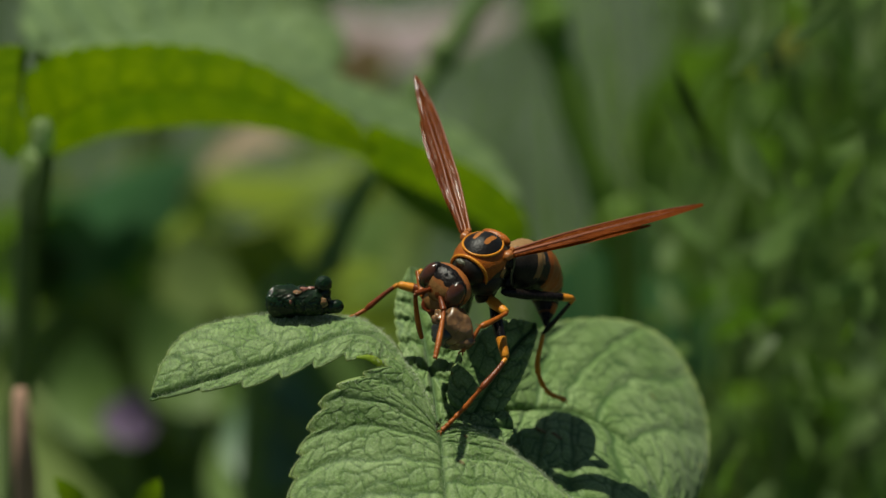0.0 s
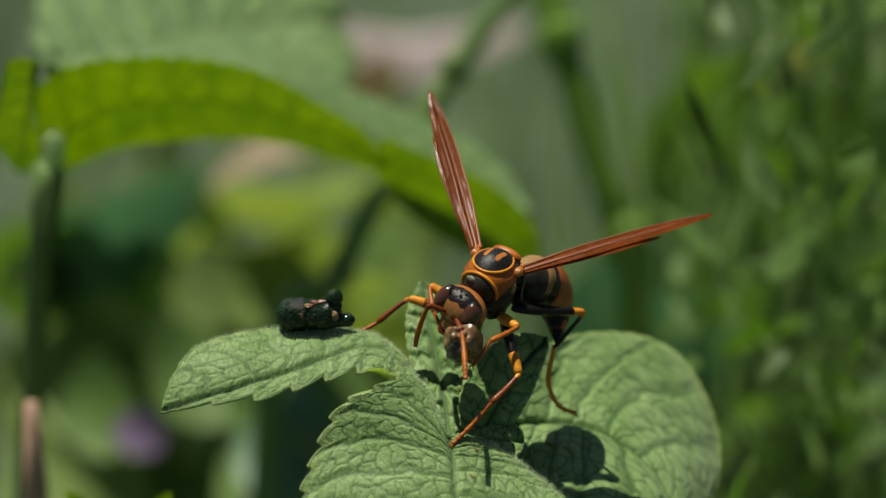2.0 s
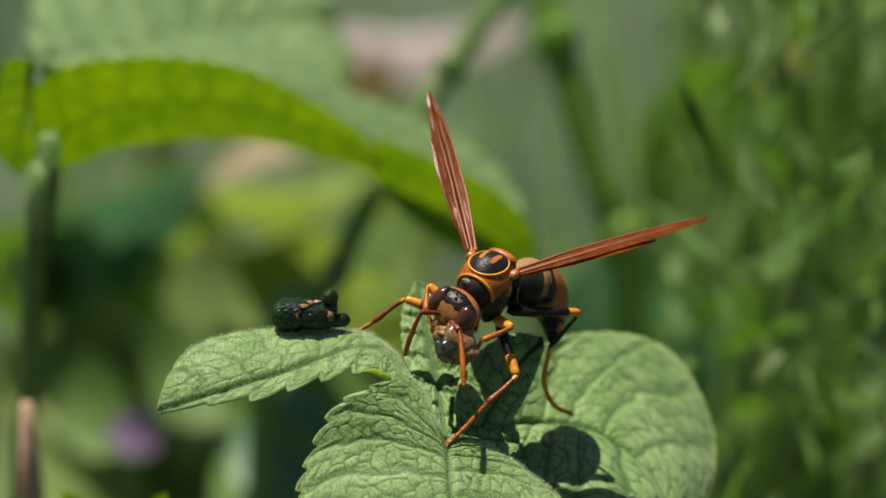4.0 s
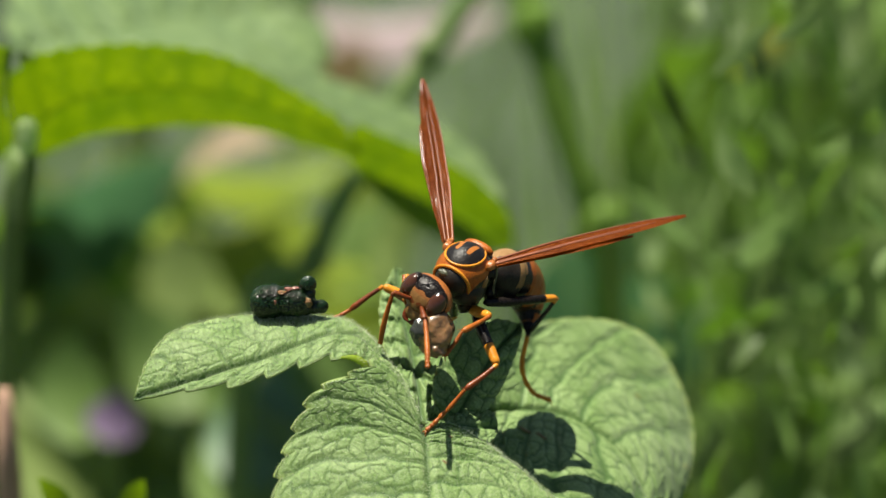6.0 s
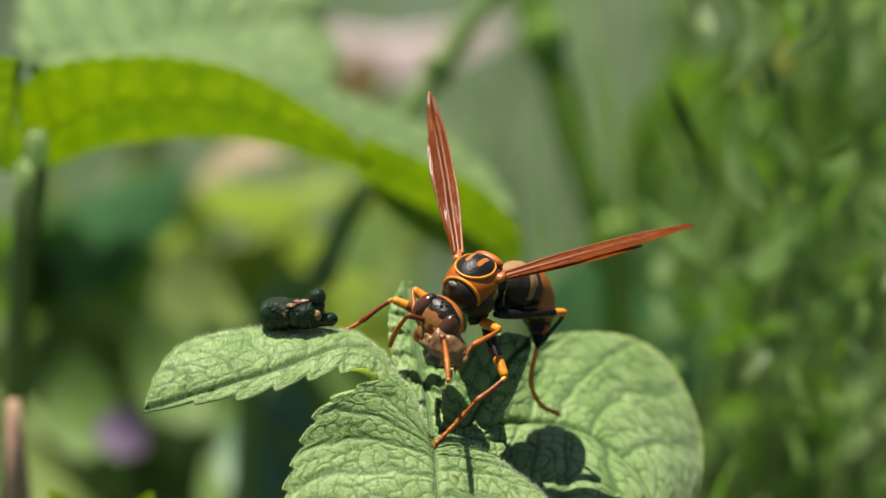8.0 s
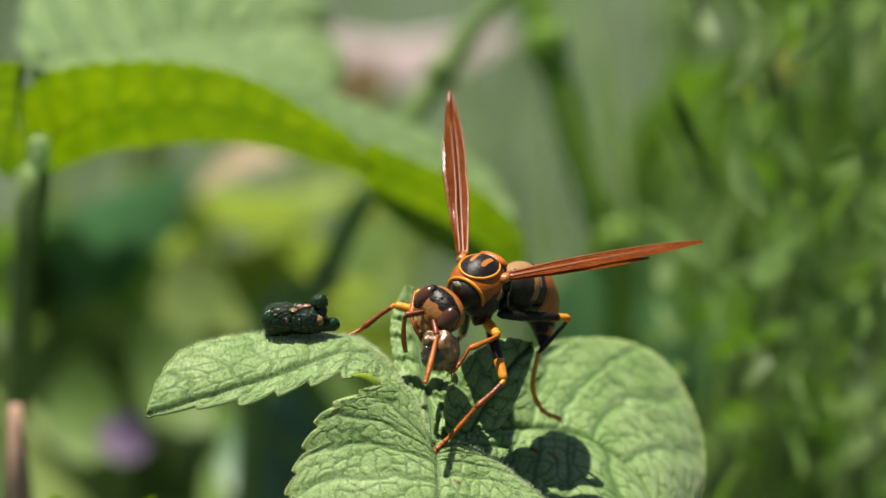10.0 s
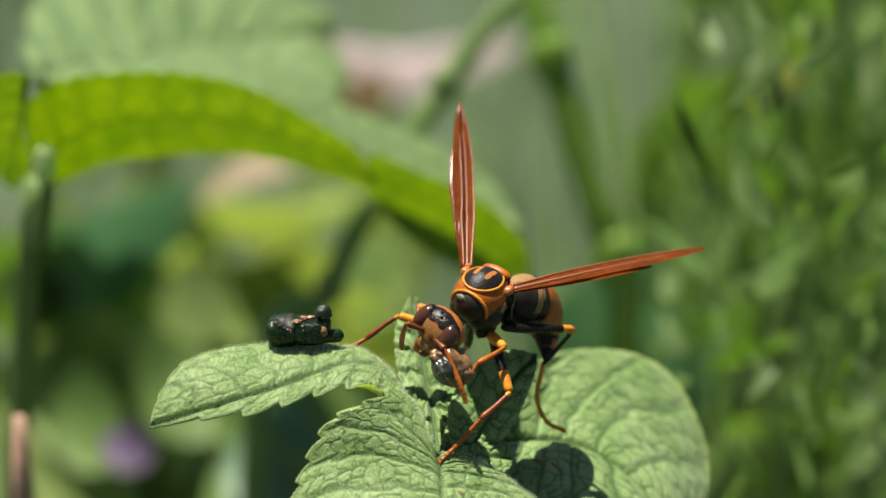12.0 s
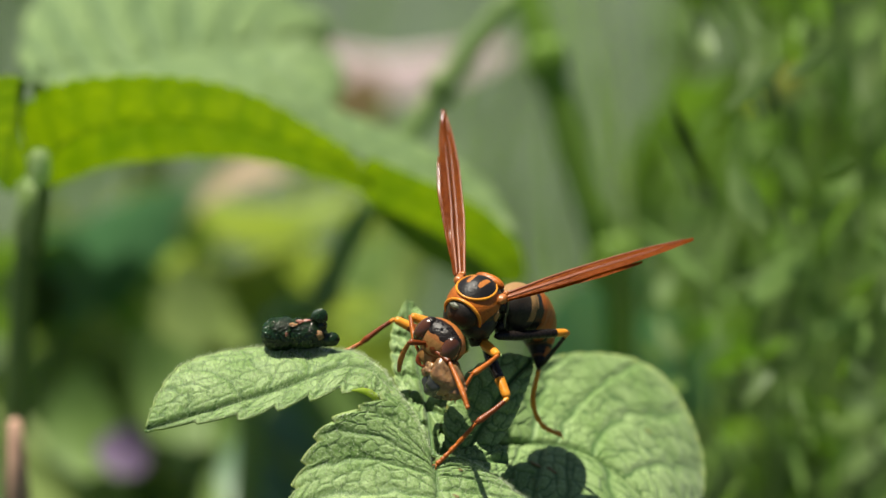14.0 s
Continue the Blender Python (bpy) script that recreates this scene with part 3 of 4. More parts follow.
    part("hinge_membrane", bm, MEMBRANE, wasp, "pale strip of wing hinge membrane")

# head: x across, y to the back, z to the crown
OCELLI = mm(0, -0.72, 1.55)
HEAD_BASE = Matrix.Rotation(-radians(22), 4, "X") @ Matrix.Rotation(radians(27), 4, "Y") @ pose(0, 0, 0, 25) @ pose(0, 0, 0, 0, 0, -27)
bm = bmesh.new()
blob(bm, (0, 0.15, 0), (2.45, 1.6, 1.95), nu=160, nv=120, square=0.92)
for v in bm.verts:
    x, y, z = v.co
    v.co.x *= 0.9 + 0.1 * z if z < 0.6 else 0.96 - 0.04 * (z - 0.6)
    v.co.y += 0.12 * max(0, -z)
    if y < 0 and z < 0:
        v.co.y -= 0.18 * math.exp(-(x / 0.8) ** 2) * min(1, -z)
for f in bm.faces:
    x, y, z = f.calc_center_median()
    w = abs(x)
    wavy = 0.16 * noise.noise(Vector((x * 1.6, y * 1.6, z * 1.6)))
    f.material_index = 0
    if y > -0.02 + wavy - 0.05 * w and z > -1.2:
        f.material_index = 1
    elif z > 1.0 + wavy - 0.12 * w and w < 1.6:
        f.material_index = 2
    elif y < 0 and (w - 0.5) ** 2 / 0.16 + (z + 0.28 + wavy) ** 2 / 0.07 < 1:
        f.material_index = 4
    elif y < 0 and -1.0 < z + wavy - 0.2 * w < -0.84 and w < 1.1:
        f.material_index = 4
    elif y < 0 and w < 1.05 and z < 0.6:
        f.material_index = 3
head = part("head", bm, [FACE, PEACH, SOOT, FACE_PALE, BROWN], wasp, "tan head with a black crown and orange back")
for x, y, z in ((0, -0.86, 1.58), (-0.27, -0.5, 1.74), (0.27, -0.5, 1.74)):
    bm = bmesh.new()
    blob(bm, (x, y, z), (0.15, 0.15, 0.13), nu=16, nv=12)
    part("simple_eye", bm, OCELLUS, head, "shiny dark simple eye")
for x in (-1, 1):
    bm = bmesh.new()
    blob(bm, (1.5 * x, -0.66, 0.42), (0.76, 0.86, 1.28), turn=(-8, -13 * x, -26 * x), nu=40, nv=30)
    eye = part("eye", bm, EYE, head, "glossy dark brown compound eye")
    bm = bmesh.new()
    blob(bm, (1.5 * x, -0.6, 0.4), (0.73, 0.9, 1.36), turn=(-8, -13 * x, -26 * x), nu=40, nv=30)
    part("eye_rim", bm, SOOT, head, "dark rim round the eye")
    bm = bmesh.new()
    tube(bm, [(0.6 * x, -0.7, -1.35), (0.58 * x, -0.95, -1.8), (0.35 * x, -1.1, -2.15), (-0.05 * x, -1.1, -2.25)], [(0, 0.38), (0.6, 0.3), (1, 0.1)], n=10, flat=0.6)
    part("mandible", bm, BROWN, head, "red-brown jaw")
bm = bmesh.new()
blob(bm, (0, -1.02, -1.28), (0.92, 0.3, 0.72))
part("clypeus", bm, FACE_PALE, head, "tan face shield")

# antennae: a scape and a long club, each along its own x axis
SCAPE, CLUB = 1.75, 4.9
SOCKETS = {-1: mm(-0.5, -1.2, -0.25), 1: mm(0.5, -1.2, -0.25)}
antennae = {}
for x in (-1, 1):
    bm = bmesh.new()
    tube(bm, [(0, 0, 0), (0.6, 0, 0.06), (1.2, 0, 0.05), (SCAPE, 0, 0)], [(0, 0.12), (0.15, 0.18), (0.8, 0.27), (0.95, 0.28), (1, 0.16)], n=20)
    scape = part("antenna", bm, BROWN, wasp, "red-brown antenna")
    bm = bmesh.new()
    rings = [(0, 0.12)]
    for k in range(11):
        r = 0.17 + 0.06 * min(1, k / 5) - 0.04 * max(0, (k - 7) / 3)
        rings += [(0.03 + k * 0.088, r), (0.03 + k * 0.088 + 0.074, r + 0.018), (0.03 + k * 0.088 + 0.084, r - 0.005)]
    rings += [(0.993, 0.13), (1, 0.04)]
    tube(bm, [(0, 0, 0), (CLUB * 0.35, 0, 0.16), (CLUB * 0.7, 0, 0.16), (CLUB, 0, 0)], rings, n=80, sides=12, slots=[(0.05, 1), (1, 0)])
    antennae[x] = (scape, part("club", bm, [ORANGE, BROWN], scape, "orange-brown segmented club"))

# wings: folded lengthwise, each along its own x axis
WING_LONG = {-1: 17.7, 1: 18.0}
wings = {}
for x in (-1, 1):
    for hind in (False, True):
        bm = bmesh.new()
        long, wide = (12.6, 1.0) if hind else (WING_LONG[x], 1.9)
        ns, nt = 60, 17
        grid = []
        for i in range(ns):
            s = i / (ns - 1)
            w = wide * min(1, (s * 1.3 + 0.55)) * (1 - max(0, (s - 0.58) / 0.42) ** 2.1 * 0.86)
            row = []
            for j in range(nt):
                q = j / (nt - 1)
                z = 0.12 * math.cos(q * 3 * math.pi) * (1 - 0.5 * s) * min(1, s * 3 + 0.3) + 0.03 * noise.noise(Vector((s * 14, q * 6, 2 + x)))
                z -= 0.2 * s * s
                lead = 0.25 * math.sin(math.pi * s)
                row.append(bm.verts.new((s * long, x * (0.3 * lead + 0.48 * w - q * w - (0.75 if hind else 0) * min(1, s * 1.5)), z - (0.25 if hind else 0))))
            grid.append(row)
        for i in range(ns - 1):
            for j in range(nt - 1):
                bm.faces.new((grid[i][j], grid[i][j + 1], grid[i + 1][j + 1], grid[i + 1][j]))
        bmesh.ops.solidify(bm, geom=bm.faces[:], thickness=0.05)
        if not hind:
            for q0, q1, end in ((0.0, 0.02, 0.97), (0.33, 0.3, 0.85), (0.66, 0.62, 0.8)):
                pts = [grid[int(k)][min(nt - 1, int((q0 + (q1 - q0) * k / ns) * nt))].co.copy() for k in np.linspace(0, (ns - 1) * end, 9)]
                tube(bm, pts, [(0, 0.14), (0.5, 0.09), (1, 0.04)], n=40, sides=6, slots=[(1, 1)])
            wing = part("wing", bm, [WING, VEIN], wasp, "narrow amber-brown folded wing")
            wings[x] = wing
        else:
            part("hind_wing", bm, WING, wings[x], "shorter hind wing")

# abdomen: rings along an axis that runs back and then curls down
AXIS = [(3.72, -2.43, 4.2), (4.39, -2.43, 5), (5.29, -2.62, 6.4), (6.24, -3.1, 8.2), (6.96, -4.05, 9.6), (7.29, -5.34, 10.2), (7.34, -6.63, 9.8), (7.24, -7.91, 9)]
axis = [Vector(seen(*p)) for p in AXIS]
girth = [(0, 0.4), (0.07, 0.8), (0.14, 1.5), (0.25, 2.15), (0.38, 2.4), (0.52, 2.15), (0.66, 1.62), (0.8, 1.05), (0.93, 0.45), (1.0, 0.06)]
bm = bmesh.new()
tube(bm, [Vector(seen(*p)) for p in [(2.91, -2.34, 3.4), (3.53, -2.43, 4), (4.19, -2.43, 4.8)]], [(0, 0.6), (0.5, 0.5), (1, 0.8)], n=12)
abdomen = part("abdomen", bm, BLACK, wasp, "black and orange banded abdomen")
abdomen.matrix_basis = BODY.inverted()
fine = spline(axis, 161)
cuts = [0.02, 0.27, 0.46, 0.62, 0.76, 0.88, 1.0]
ACROSS_VIEW, UP_VIEW = tilt(1, 0, 0) / MM, tilt(0, 1, 0) / MM
for k in range(6):
    bm = bmesh.new()
    nr, sides = 30, 96
    rings = []
    for i in range(nr):
        u = i / (nr - 1)
        s = min(1.0, cuts[k] + (cuts[k + 1] - cuts[k]) * u * 1.05)
        n = min(159, max(1, int(s * 160)))
        t = (fine[n + 1] - fine[n - 1]).normalized()
        centre = fine[n].lerp(fine[n + 1], s * 160 - n) if n < 159 else fine[160]
        e = (UP_VIEW - t * UP_VIEW.dot(t)).normalized()
        w = t.cross(e)
        r = float(np.interp(s, [g[0] for g in girth], [g[1] for g in girth])) * (0.985 + 0.035 * u)
        rings.append([(bm.verts.new(centre + r * (math.cos(q) * e + 0.96 * math.sin(q) * w)), math.cos(q) * e + math.sin(q) * w) for q in (2 * math.pi * j / sides for j in range(sides))])
    for i in range(nr - 1):
        u = (i + 0.5) / (nr - 1)
        for j in range(sides):
            f = bm.faces.new((rings[i][j][0], rings[i][(j + 1) % sides][0], rings[i + 1][(j + 1) % sides][0], rings[i + 1][j][0]))
            out = rings[i][j][1]
            # Tawny top and orange flank follow the camera's up and right directions.
            flank, top = out.dot(ACROSS_VIEW), out.dot(UP_VIEW)
            uneven = 0.22 * noise.noise(f.calc_center_median() * 0.9)
            if k == 0:
                f.material_index = 2 if (u > 0.82 and top > -0.45 + uneven) or top > 0.86 + uneven else 0
            elif k == 1:
                f.material_index = 1 if u > 0.72 + uneven - 0.3 * (flank > 0.3) and top > -0.75 else (2 if u < 0.16 and top > 0 else 0)
            elif k == 2:
                f.material_index = 1 if u > 0.3 + 2 * uneven - 0.5 * flank and flank > -0.1 + uneven else 0
            else:
                f.material_index = 1 if flank > 0.45 + uneven and u > 0.35 and k < 5 else (3 if u > 0.84 else 0)
    bm.faces.new([v for v, _ in rings[0][::-1]])
    bm.faces.new([v for v, _ in rings[-1]])
    part("segment", bm, [(PLEURA, BLACK, SOOT, SOOT, SOOT, SOOT)[k], ORANGE, TAWNY, DULL], abdomen, "black ring with an orange hind edge")

# legs: hip, knee, ankle, foot
LEGS = [
    ("middle", [mm(2.80, 0.97, -7.22), mm(4.60, -2.76, -10.04), mm(2.00, -4.86, -11.49), mm(-1.28, -6.57, -14.52)], 0.54, BLACK),
    ("hind", [mm(3.97, 1.95, -6.38), mm(10.00, 4.65, -7.17), mm(7.56, 5.51, -10.92), mm(9.64, 7.05, -18.06)], 0.46, SOOT),
    ("middle", [mm(-2.05, 3.11, -6.98), mm(-5.07, 3.69, -5.54), mm(-7.89, 2.89, -7.52), mm(-9.73, 2.31, -8.17)], 0.5, BROWN),
    ("front", [mm(-1.74, 1.21, -5.01), mm(-3.47, 1.63, -3.99), mm(-2.97, -0.66, -5.63), mm(-1.53, -2.60, -7.76)], 0.5, AMBER),
    ("front", [mm(2.51, 1.00, -6.60), mm(4.03, -0.94, -6.60), mm(1.81, -3.13, -7.21), mm(0.38, -4.43, -8.82)], 0.5, BROWN),
    ("hind", [mm(0.78, 4.21, -6.92), mm(1.04, 7.70, -10.30), mm(-0.20, 8.34, -11.40), mm(-0.95, 7.69, -11.66)], 0.5, BLACK),
]
legs = []
for kind, (hip, knee, ankle, foot), fat, upper in LEGS:
    lf, lt, ls = ((knee - hip).length / MM, (ankle - knee).length / MM, (foot - ankle).length / MM)
    bm = bmesh.new()
    tube(bm, [(-0.5, 0, 0.2), (0.3 * lf, 0, 0.08), (0.7 * lf, 0, 0.05), (lf, 0, 0)], [(0, fat * 0.4), (0.06, fat * 0.8), (0.3, fat), (0.7, fat * 0.8), (0.93, fat * 0.72), (0.975, fat * 0.58), (1, fat * 0.35)], n=20,
         slots={"middle": [(0.28, 2), (0.6, 0), (1, 1)], "hind": [(0.8, 0), (1, 1)], "front": [(1, 1)]}[kind])
    femur = part("leg", bm, [upper, AMBER, BLACK], wasp, "%s leg, dark with an amber knee" % kind)
    bm = bmesh.new()
    tube(bm, [(0, 0, 0), (0.4 * lt, 0, 0.06), (lt, 0, 0)], [(0, fat * 0.42), (0.2, fat * 0.38), (0.6, fat * 0.44), (0.9, fat * 0.56), (1, fat * 0.3)], n=20,
         slots=[(0.14, 1), (1, 0)] if kind != "front" else [(1, 0)])
    for a in (-1, 1):
        tube(bm, [(lt * 0.95, 0.2 * a * fat, 0), (lt * 1.0 + 0.25, 0.5 * a * fat, -0.3)], [(0, 0.06), (1, 0.01)], n=4, sides=5)
    tibia = part("tibia", bm, [BLACK if kind == "hind" else (ORANGE if kind == "front" else BROWN), AMBER], femur)
    bm = bmesh.new()
    rr = []
    full = 1.35 if kind == "hind" else 1.0
    for k, (a, b) in enumerate(((0, 0.42), (0.42, 0.6), (0.6, 0.74), (0.74, 0.84), (0.84, 1.0))):
        rr += [(a + 0.005, fat * full * 0.3), (b - 0.02, fat * full * 0.42), (b - 0.003, fat * full * 0.26)]
    bend = 1.5 if kind == "hind" and foot.x > 0.004 else 0.12
    tube(bm, [(0, 0, 0), (0.38 * ls, 0, -bend), (0.75 * ls, 0, -bend * 0.9), (ls, 0, 0)], rr, n=48, sides=8)
    for a in (-1, 1):
        tube(bm, [(ls, 0, 0), (ls + 0.25, 0.18 * a, 0.05), (ls + 0.4, 0.25 * a, -0.15)], [(0, 0.09), (1, 0.02)], n=5, sides=5)
    tarsus = part("tarsus", bm, ORANGE if kind != "hind" else AMBER, femur, "amber segmented foot with claws")
    legs.append((femur, tibia, tarsus, BODY.inverted() @ hip, knee, ankle, foot))

coxae = ((1.15, -1.7, -3.0), (1.2, -0.5, -3.2), (1.95, 1.2, -3.3), (-1.15, -1.7, -2.9), (-1.2, -0.4, -3.0), (-1.2, 1.1, -2.6))
for place in coxae:
    bm = bmesh.new()
    blob(bm, place, (0.62, 0.7, 0.85), lumps=0.1, size=0.6, seed=3)
    part("hip", bm, SOOT, wasp, "black hip joint")

# ---- prey ----
bm = bmesh.new()
blob(bm, (0, 0, 0), (1.6, 1.5, 1.75), lumps=0.3, size=0.75, seed=21, nu=72, nv=54)
blob(bm, (0.8, -0.5, -0.9), (1.0, 0.9, 0.8), lumps=0.4, size=0.6, seed=22, nu=32, nv=24)
blob(bm, (-0.9, -0.1, 0.8), (0.9, 0.8, 0.7), lumps=0.4, size=0.6, seed=24, nu=32, nv=24)
prey = tagged(part("chewed_caterpillar", bm, FLESH), "moist tan ball of chewed caterpillar flesh", "prey")
bm = bmesh.new()
blob(bm, (-0.9, -0.75, -0.35), (0.95, 0.85, 1.1), lumps=0.35, size=0.6, seed=23, nu=32, nv=24)
blob(bm, (-1.5, -0.2, 0.7), (0.4, 0.35, 0.4), lumps=0.3, size=0.6, seed=25)
part("gut_patch", bm, FLESH_DARK, prey, "dark translucent gut patch")

# ---- plants behind ----
back = tagged(new("background_plant"), "tall plant with large arching backlit leaves behind the wasp", "plant")
leaf(back,
     [(-35.22, 8.53, 62), (-32.13, 11.25, 62), (-28.31, 12.44, 62), (-23.55, 12.82, 63), (-18.78, 12.35, 64), (-14.49, 11.25, 66), (-10.68, 9.68, 69), (-6.86, 7.44, 72)],
     [(-36.61, 13.87, 52), (-34.03, 15.68, 51), (-30.22, 16.44, 51), (-25.45, 16.63, 52), (-20.69, 16.16, 53), (-16.4, 14.82, 55), (-12.11, 12.44, 60), (-8.77, 10.3, 66), (-6.77, 7.67, 72)],
     [(-34.51, 6.72, 68), (-32.36, 7.77, 70), (-28.79, 9.01, 71), (-24.02, 9.58, 71), (-19.73, 9.77, 71), (-15.44, 9.29, 72), (-11.63, 8.25, 73), (-8.77, 7.29, 74), (-6.96, 7.2, 73)],
     BACK_LEAF, "large bright green backlit leaf, toothed edge", veins=10, bulge=(0.3, 0.3), lift=(1.5, 1.5), teeth=(18, 14), tooth=(0.9, 0.3), puff=0.15, cell=2.5, res=(180, 40), seed=31, sheet=True, groove=0.1)
leaf(back,
     [(-36.18, 16.25, 46), (-36.51, 14.35, 50), (-36.89, 11.96, 55), (-37.18, 9.58, 60), (-37.56, 6.72, 66)],
     [(-36.89, 15.68, 47), (-36.8, 13.39, 52), (-36.51, 10.77, 57), (-35.94, 8.53, 62), (-37.37, 6.72, 66)],
     [(-38.8, 16.25, 46), (-39.28, 13.87, 51), (-39.75, 11.49, 56), (-39.75, 9.1, 61), (-37.85, 6.72, 66)],
     BACK_LEAF, "bright green backlit leaf lobe above the stem node", veins=6, bulge=(0.3, 0.3), lift=(0.8, 0.8), puff=0.15, cell=2.5, res=(60, 20), seed=32, sheet=True, groove=0.1)
leaf(back,
     [(-7.58, 8.53, 74), (-4.48, 6.96, 77), (-1.14, 5.29, 80), (2.19, 3.29, 83), (4.81, 1.38, 86), (6.1, -0.43, 88)],
     [(-6.86, 9.82, 68), (-3.53, 8.44, 70), (0.29, 6.82, 73), (3.62, 4.72, 77), (5.77, 2.19, 82), (6.24, -0.33, 88)],
     [(-8.06, 7.2, 78), (-5.91, 4.34, 84), (-3.05, 1.95, 90), (0.29, 0.05, 94), (3.15, -0.81, 93), (5.91, -0.67, 89)],
     BACK_LEAF, "bright green drooping backlit leaf", veins=8, bulge=(0.3, 0.3), lift=(1.0, 1.5), teeth=(10, 10), tooth=(0.2, 0.3), puff=0.15, cell=2.5, res=(120, 40), seed=33, sheet=True, groove=0.1)
# Separate sheet: the leaf's sunlit upper side, its light put into the paler colour.
leaf(back,
     [(-13.54, 14.35, 82), (-10.2, 12.44, 86), (-6.39, 10.77, 90), (-2.1, 8.87, 94), (2.19, 6.24, 96), (5.05, 3.38, 94)],
     [(-13.06, 15.06, 100), (-9.49, 13.87, 104), (-5.43, 12.2, 106), (-1.14, 10.3, 106), (3.15, 7.2, 102), (5.29, 3.62, 95)],
     [(-13.78, 13.16, 74), (-10.68, 11.49, 77), (-6.86, 9.34, 80), (-2.57, 7.44, 84), (1.72, 5.05, 88), (4.81, 2.67, 92)],
     PALE_LEAF, "pale sheet for the sunlit upper side of the drooping leaf", veins=8, bulge=(0.5, 0.4), lift=(1.0, 1.0), puff=0.2, cell=2.5, res=(110, 36), seed=34, sheet=True, groove=0.1)
leaf(back,
     [(-35.46, 15.06, 72), (-31.17, 16.49, 90), (-26.41, 17.68, 106), (-21.64, 18.64, 122), (-16.4, 19.35, 136), (-11.63, 19.11, 146)],
     [(-35.94, 15.78, 76), (-36.42, 20.07, 108), (-34.03, 24.83, 140), (-27.84, 27.69, 165), (-20.69, 26.74, 175), (-14.49, 23.88, 168), (-10.2, 20.54, 155), (-11.39, 18.88, 146)],
     [(-34.51, 14.73, 68), (-30.22, 15.06, 74), (-24.98, 15.06, 80), (-19.73, 14.59, 88), (-14.97, 13.39, 98), (-11.15, 13.16, 116), (-9.25, 16.25, 136), (-11.25, 18.88, 146)],
     PALE_LEAF, "broad pale green leaf lit from above", veins=9, bulge=(3.0, 2.0), lift=(5.0, 2.0), teeth=(14, 14), tooth=(0.4, 0.4), puff=0.9, cell=4.0, res=(150, 60), seed=35, sheet=True, groove=0.16)
bm = bmesh.new()
blob(bm, Vector(seen(-34.89, 8.87, 54)), (1.1, 1.0, 2.3), lumps=0.3, size=0.6, seed=4)
part("node", bm, NODE, back, "swollen node, light through it painted pale")
bm = bmesh.new()
tube(bm, [mm(-42.78, 58.97, -14.20) / MM, mm(-43.70, 61.83, -17.81) / MM, mm(-45.26, 65.84, -23.90) / MM, mm(-49.28, 71.71, -46.76) / MM, (-85, 114, -352)], [(0, 0.65), (0.06, 0.7), (1, 1.6)], n=30)
part("stem", bm, STEM, back, "dark green stem")

bm = bmesh.new()
top, foot = mm(-45.74, 49.79, -36.94) / MM, Vector((-52, 90, -352))
tube(bm, [top, top.lerp(foot, 0.33), top.lerp(foot, 0.67), foot], [(0, 0.7), (0.03, 1.3), (1, 1.6)], n=30)
tagged(part("dry_stalk", bm, DRY), "pinkish brown dry plant stalk", "stalk")
for pts, r, skin in (([mm(7.68, 134.13, -15.05), mm(-1.74, 129.52, -26.47), mm(-6.81, 126.26, -34.53), mm(-16.44, 124.37, -52.55), mm(-27.76, 125.97, -88.64)], 1.8, DARK_STEM),
               ([mm(9.23, 153.96, -19.36), mm(12.51, 149.96, -29.25), mm(16.94, 146.41, -43.37), mm(20.92, 144.32, -56.56), mm(23.42, 145.31, -80.81)], 2.6, OLIVE)):
    bm = bmesh.new()
    base = pts[-1] / MM
    tube(bm, [p / MM for p in pts] + [(base.x * 1.1, base.y + 30, -352)], [(0, r * 0.8), (1, r)], n=40)
    stem = tagged(part("plant_stem", bm, skin), "slanting green plant stem behind the wasp", "stem", "stems behind")
    for p in pts[1:4:2]:
        bm = bmesh.new()
        blob(bm, p / MM, (r * 1.15, r * 1.15, r * 1.4), lumps=0.2, size=0.7, seed=2)
        part("node", bm, skin, stem)

# ---- ground and grass ----
bm = bmesh.new()
g = [-200000, -20000, -4000, -1500] + list(range(-900, 1000, 100)) + [1500, 4000, 20000, 200000]
rows = [[bm.verts.new((x, y + 600, -350 + (18 * noise.noise(Vector((x, y, 0)) / 260) if abs(x) < 3000 and abs(y) < 3000 else 0))) for x in g] for y in g]
for i in range(len(g) - 1):
    for j in range(len(g) - 1):
        bm.faces.new((rows[i][j], rows[i][j + 1], rows[i + 1][j + 1], rows[i + 1][j]))
tagged(part("ground", bm, GROUND), "mossy ground with low grass", "ground", kind="structure")


def blades(name, count, seed, where, tall, wide, lean, mat, label, swing=(-0.15, 3.3)):
    """Curved blades rooted in the ground, as one mesh; where(rng) gives a root's place in mm."""
    rng = random.Random(seed)
    v, f = [], []
    for _ in range(count):
        x, y = where(rng)
        h, w, a = rng.uniform(*tall), rng.uniform(*wide), rng.uniform(0, 2 * math.pi)
        l = rng.uniform(*lean) * h
        b = rng.uniform(*swing)
        k = len(v)
        for i in range(7):
            u = i / 6
            c = Vector((x + math.cos(b) * l * u * u, y + math.sin(b) * l * u * u, -352 + h * (u - 0.15 * u * u)))
            e = Vector((math.cos(a), math.sin(a), 0)) * w * 0.5 * (1 - u ** 3 * 0.95)
            v += [(c - e) * MM, (c + e) * MM]
        for i in range(6):
            f.append((k + 2 * i, k + 2 * i + 1, k + 2 * i + 3, k + 2 * i + 2))
    me = bpy.data.meshes.new(name)
    me.from_pydata(v, [], f)
    me.materials.append(mat)
    me.shade_smooth()
    return tagged(new(name, me), label, "grass", kind="stuff")


def right_side(rng):
    d = rng.uniform(150, 750)
